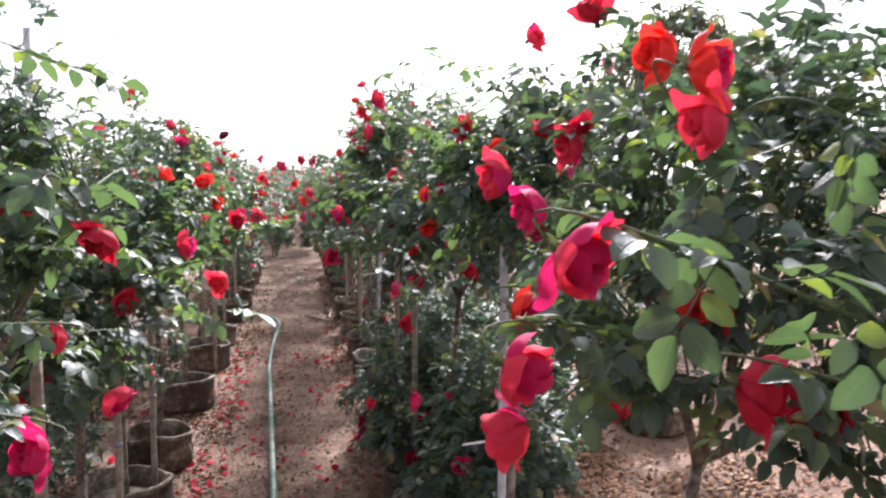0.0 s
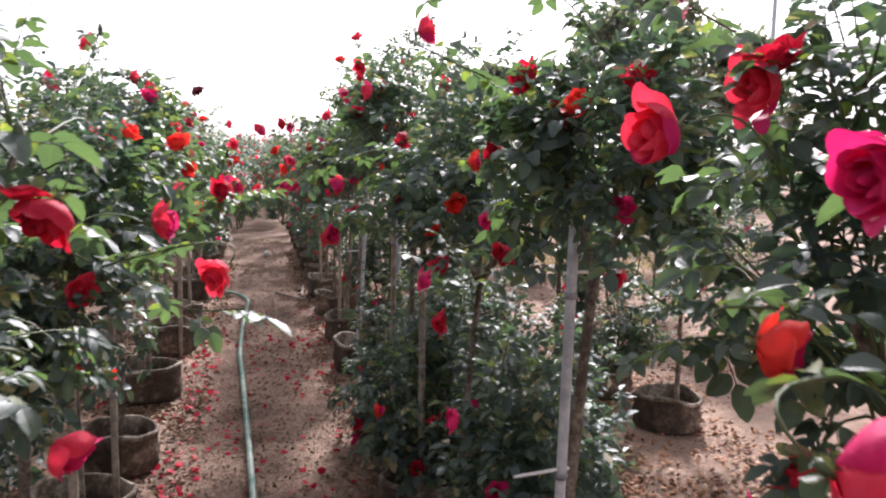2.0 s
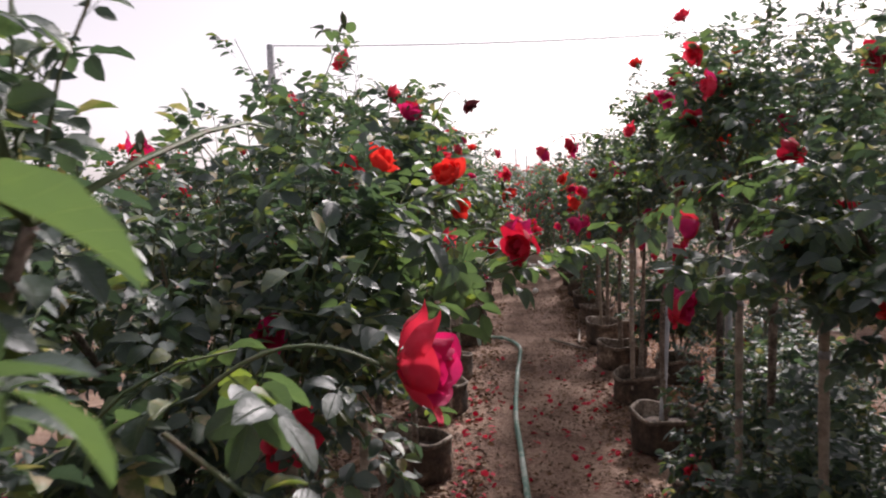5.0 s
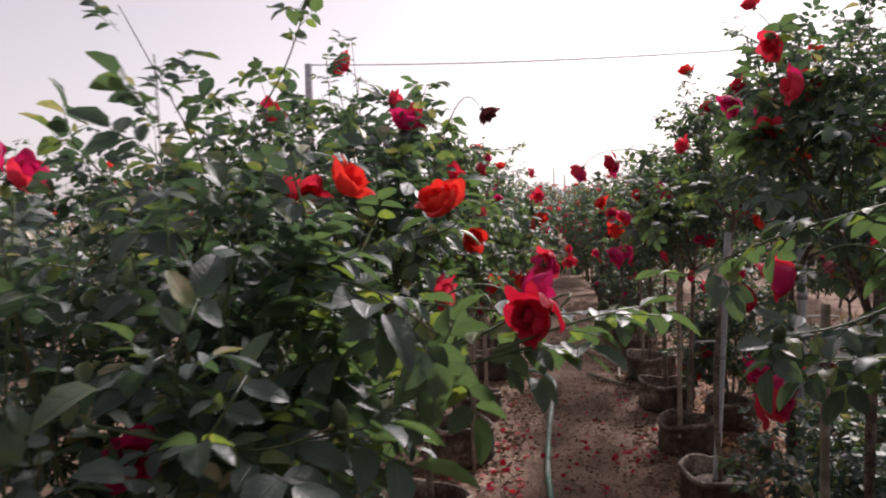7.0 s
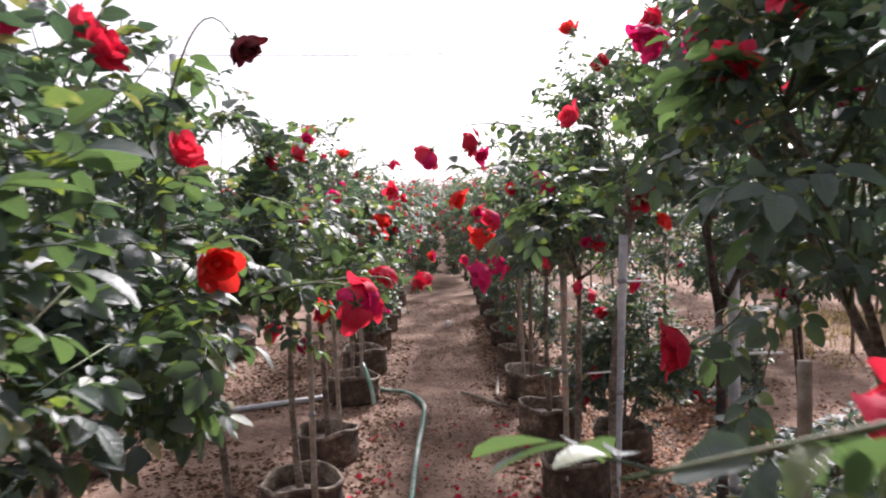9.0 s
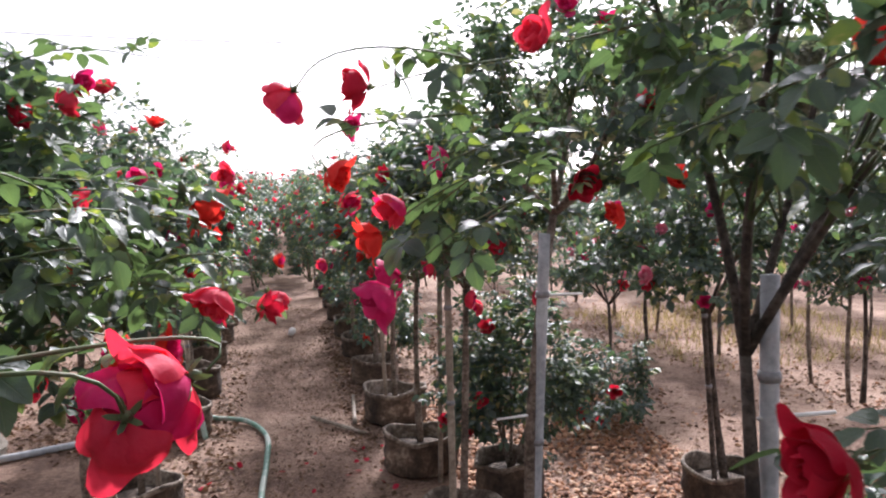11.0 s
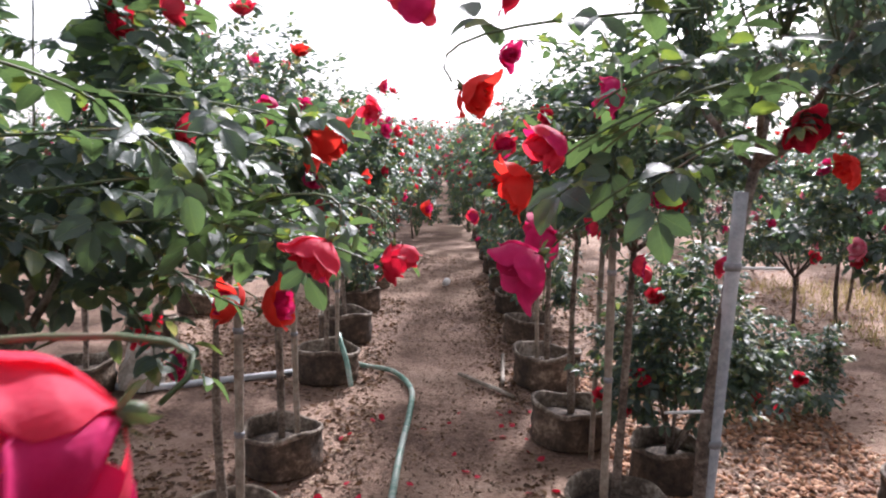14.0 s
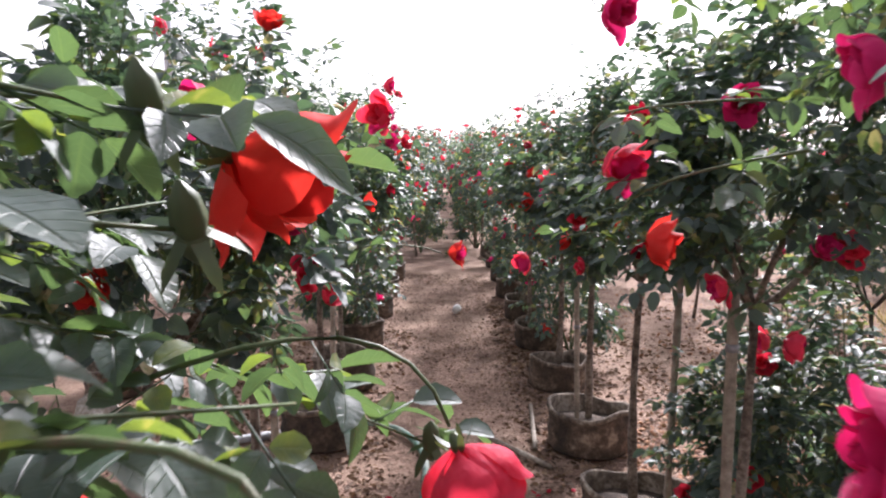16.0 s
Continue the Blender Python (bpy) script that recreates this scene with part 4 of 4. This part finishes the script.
# ---- low bushes between ----
for k, (bx, by, cz, r, rz, pal) in enumerate([(.85, 3.1, .52, .34, .38, ("magenta", "crimson")), (.85, 3.9, .55, .34, .42, ("magenta", "scarlet")), (.90, 7.15, .58, .38, .46, ("crimson", "scarlet")),
                                             (1.72, 8.1, .24, .42, .24, ("scarlet", "crimson")), (1.0, 5.0, .45, .34, .36, ("scarlet", "magenta")), (1.95, 4.9, .45, .36, .34, ("scarlet",)), (.52, 3.5, .46, .30, .36, ("magenta", "crimson")), (.66, 2.62, .5, .30, .38, ("magenta", "crimson")), (.60, 4.45, .46, .30, .36, ("scarlet", "magenta"))]):
    rose_plant("rose_bush", "low bushy rose with dark leaves in a pot", bx, by, .2, (0, 0, cz), (r, r, rz), shoots=46 if k == 3 else 105 if k == 2 else 70, per_shoot=10, whips=8 if k == 3 else 5, seed=400 + k, blooms=4, palette=pal, bush=True, leaf_size=.66, potted=k != 3, group="low bushes")
    if k != 3:
        grow_pot(bx, by, k + 1, .95, 33 * k)

# ---- hose, pipe, sticks ----
hose = new("garden_hose", mesh_from("garden_hose", *tube([(curve_points([(-.02, -1.5, .016), (-.05, 1.0, .016), (-.10, 2.6, .016), (-.15, 4.0, .016), (-.22, 5.6, .016), (-.25, 6.3, .016), (-.24, 7.35, .016), (-.22, 7.9, .016), (-.23, 8.35, .012),
                                                                                (-.36, 8.68, .016), (-.59, 8.80, .03), (-.68, 8.72, .2), (-.66, 8.5, .28), (-.60, 8.38, .16), (-.57, 8.34, .02)], 8), [.0155] * 113)], 8), hose_mat))
tagged(hose, "long green rubber hose lying along the dirt path", "hose")
pipe = new("water_pipe", mesh_from("water_pipe", *tube([([(-2.6, 8.42, .02), (-1.7, 8.26, .02), (-.95, 8.61, .02)], [.02] * 3)], 10), pipe_mat))
tagged(pipe, "grey plastic water pipe lying on the ground", "pipe")
for a, b in [((.05, 8.64, .014), (.34, 8.22, .014)), ((.30, 8.45, .012), (.35, 9.1, .012))]:
    st = new("bamboo_stick", mesh_from("bamboo_stick", *tube([([np.array(a) * (1 - t) + np.array(b) * t for t in np.linspace(0, 1, 7)], [.012, .0135, .012, .0125, .0138, .012, .012])], 8), bamboo_mat))
    tagged(st, "short piece of dry bamboo cane on the path", "stick", "bamboo sticks")

# ---- trees and poles beyond ----


def far_pole(x, y, h, r, name, label):
    pts = [(0, 0, -.05), (0, 0, h * .5), (0, 0, h)]
    root = new(name)
    root.matrix_basis = pose(x, y, 0)
    tagged(root, label, "pole")
    put("shaft", mesh_from("shaft", *tube([(pts, [r, r * .9, r * .8])], 8), post_mat), root)
    return root


far_pole(-13.25, 43.5, 9.1, .26, "utility_pole", "grey concrete utility pole carrying an overhead line")
far_pole(27.5, 40.0, 10.5, .15, "utility_pole", "grey concrete utility pole carrying an overhead line")
for fx, fy, fh in [(.2, 40, 2.7), (-.3, 41, 3.1), (.9, 42, 2.6)]:
    far_pole(fx, fy, fh, .035, "thin_pole", "thin pole standing at the far end of the path")
wire((-13.25, 43.5, 9.05), (27.5, 40, 9.2), .7, .03)


def shade_tree(x, y, h, seed):
    rs = np.random.RandomState(seed)
    root = new("tree")
    root.matrix_basis = pose(x, y, 0)
    tagged(root, "tall dark leafy tree beyond the rose rows, haze painted into its leaves", "tree", "trees beyond")
    put("trunk", mesh_from("trunk", *tube([([(0, 0, -.05), (.1, 0, h * .3), (0, .1, h * .6), (0, 0, h * .85)], [.22, .17, .12, .05])], 9), bark_mat), root)
    frames, limbs = [], []
    for k in range(26):
        w, v = rs.uniform(0, 6.28), rs.uniform(.32, 1)
        rad = h * .30 * math.sin(math.pi * (.18 + .72 * v)) * rs.uniform(.6, 1.1)
        c = np.array([rad * math.cos(w), rad * math.sin(w), h * (.2 + .78 * v)])
        limbs.append((shoot_points(np.array([0, 0, h * (.15 + .55 * v)]), c, .2, rs), np.linspace(.05, .012, 5)))
        for _ in range(190):
            p = c + rs.normal(size=3) * np.array([.42, .42, .36]) * h * .085
            frames.append(leaf_frame(p, rs.normal(size=3), np.array([rs.normal() * .6, rs.normal() * .6, 1]), rs.uniform(.16, .34)))
    for lp in limbs:
        put("limb", mesh_from("limb", *tube([lp], 5), bark_mat), root)
    tagged(put("crown", many("crown", DRY, frames, hazed_tree_leaf_mat), root), kind="stuff")


for tx, ty, th in [(12.0, 28.5, 6.3), (14.0, 28.0, 7.9), (16.2, 28.5, 6.9), (18.6, 29, 6.3), (9.2, 31, 5.0)]:
    shade_tree(tx, ty, th, int(tx * 10))

# line of trees on the horizon; haze painted as pale grey with a glow
hm, hn, hl, hb = mat("painted_haze")
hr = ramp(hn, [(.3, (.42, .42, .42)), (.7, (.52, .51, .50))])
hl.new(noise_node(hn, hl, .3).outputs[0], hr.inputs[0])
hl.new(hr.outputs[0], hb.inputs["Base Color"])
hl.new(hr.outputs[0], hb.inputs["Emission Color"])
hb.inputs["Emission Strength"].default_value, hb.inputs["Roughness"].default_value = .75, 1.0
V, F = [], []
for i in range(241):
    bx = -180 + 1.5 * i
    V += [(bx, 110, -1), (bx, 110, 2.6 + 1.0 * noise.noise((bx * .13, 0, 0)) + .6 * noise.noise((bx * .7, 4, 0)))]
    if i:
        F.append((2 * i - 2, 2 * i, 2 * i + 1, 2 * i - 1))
tagged(new("backdrop", mesh_from("backdrop", V, F, hm)), "tree line on the horizon in painted pale haze that glows", "backdrop", kind="structure")

# ---- stakes and canes ----
def tied_cane(x, y, h, r, lean, ties, material, label):
    s = stake(x, y, h, r, lean, material, "support_cane", label)
    for z, yaw in ties:
        tie(s, z, lean, h, .12, yaw)


tied_cane(.53, 5.73, 1.32, .0165, (.06, -.02), [(.80, 185), (1.13, 5)], post_mat, "pale grey plastic support cane with tie ends")
tied_cane(.56, 2.15, 1.34, .0125, (-.02, -.10), [(1.20, 5), (.75, 190)], post_mat, "pale grey plastic support cane with tie ends")
tied_cane(.64, 4.78, 1.30, .015, (.0, .0), [(1.05, 0)], post_mat, "pale grey plastic support cane with tie ends")
for sx, sy, sh, sr, ln in [(-.62, 2.78, 1.05, .012, (.01, 0)), (-.60, 1.93, 1.1, .014, (0, 0)), (-.65, 6.2, 1.0, .013, (.01, 0)), (.49, 6.5, 1.15, .013, (.0, .02)), (.48, 3.3, 1.2, .012, (0, .03)), (.50, 4.1, 1.2, .012, (0, 0)),
                           (-.63, 3.5, 1.0, .012, (0, 0)), (-.66, 7.2, 1.1, .012, (-.02, 0)), (.62, 7.4, 1.1, .012, (.02, 0)), (-.66, 8.45, 1.0, .012, (.0, 0)), (.50, 8.45, 1.1, .012, (-.03, 0))]:
    stake(sx, sy, sh, sr, ln)

# second dark stem of the lane rose, built from the stake shape
stake(1.72, 6.74, 1.0, .012, (-.07, 0), dark_bark_mat, "support_cane", "dark second stem beside the lane rose trunk")
cup = new("paper_cup", mesh_from("paper_cup", *tube([([(-.06, 0, .035), (0, 0, .036), (.06, 0, .037)], [.028, .033, .036])], 12), paper_mat))
cup.matrix_basis = pose(-.02, 11.68, 0, 0, 0, 80)
tagged(cup, "small crushed white paper cup on the path", "cup")
bag_v, bag_f = tube([([(0, 0, 0), (0, 0, .02), (.01, 0, .09), (.02, .01, .16), (.03, .01, .22), (.05, .02, .27)], [.085, .12, .125, .10, .08, .045])], 22)
bag_v = [tuple(np.array(v) * (1 + .30 * noise.noise((v[0] * 17, v[1] * 17, v[2] * 11)))) for v in bag_v]
bag = new("plastic_bag", mesh_from("plastic_bag", bag_v, bag_f, sack_mat, smooth=False))
bag.matrix_basis = pose(-1.76, 8.32, 0)
scrap = new("plastic_scrap", mesh_from("plastic_scrap", *tube([([(0, 0, 0), (.02, 0, .03), (.1, .02, .05), (.16, .05, .03)], [.03, .05, .04, .01])], 8), paper_mat))
scrap.matrix_basis = pose(1.15, 11.72, 0)
tagged(scrap, "crumpled white plastic scrap on bare ground", "scrap")
tagged(bag, "crumpled pale plastic bag beside the water pipe", "bag")

# ---- litter ----
for nm, lb, tmp, n, area, sz, sd, mt, fl in [
    ("fallen_petals", "fallen red petals strewn over the path", PETAL_FLAT, 260, (-.55, .45, 2.8, 8.0), .030, 51, petal_mats["crimson"], .5),
    ("fallen_petals", "fallen red petals under the left roses", PETAL_FLAT, 260, (-1.0, -.35, 3.2, 7.0), .034, 52, petal_mats["scarlet"], .5),
    # dry leaves, laid thicker here to stand in for the canopy's shade
    ("leaf_litter", "dry brown leaves lying under the left roses", DRY, 14500, (-2.1, -.40, 1.0, 11), .034, 53, dry_leaf_mat, .6),
    ("leaf_litter", "dry brown leaves lying along the right pots", DRY, 10500, (.26, 1.3, 1.2, 12), .032, 54, dry_leaf_mat, .6),
    ("leaf_litter", "dry leaf crumbs over the path", DRY, 5200, (-.6, .45, 2, 14), .021, 55, dry_leaf_mat, .5),
    ("leaf_litter", "brown dead leaves between the right pots and the lane", DRY, 8000, (.7, 2.3, 1.2, 6.2), .036, 62, dry_leaf_mat, .6),
    ("wood_chips", "reddish wood chips over the side lane", CHIP, 3500, (.9, 2.6, 2.2, 5.2), .028, 60, chip_mat, .6),
    ("wood_chips", "reddish wood chips and dry leaves on the ground", CHIP, 7000, (.72, 1.95, 4.6, 9.0), .030, 56, chip_mat, .6),
    ("wood_chips", "scattered wood chips on the far ground", CHIP, 1500, (1.2, 5.0, 5, 15), .03, 57, chip_mat, .6),
    ("leaf_litter", "dry leaves and dirt over the side lane", DRY, 7000, (1.2, 4.5, 4.5, 12), .032, 61, dry_leaf_mat, .6),
    ("soil_clods", "small clods of dry soil on the path", CHIP, 6500, (-.7, .7, 1.8, 14), .014, 58, clod_mat, .9),
    ("dry_grass", "patches of dry yellow grass", BLADE, 2600, (3.0, 5.5, 9, 12), .09, 59, grass_mat, .3),
]:
    scatter(nm, lb, "litter" if "grass" not in nm else "grass", tmp, n, area, sz, sd, mt, fl)
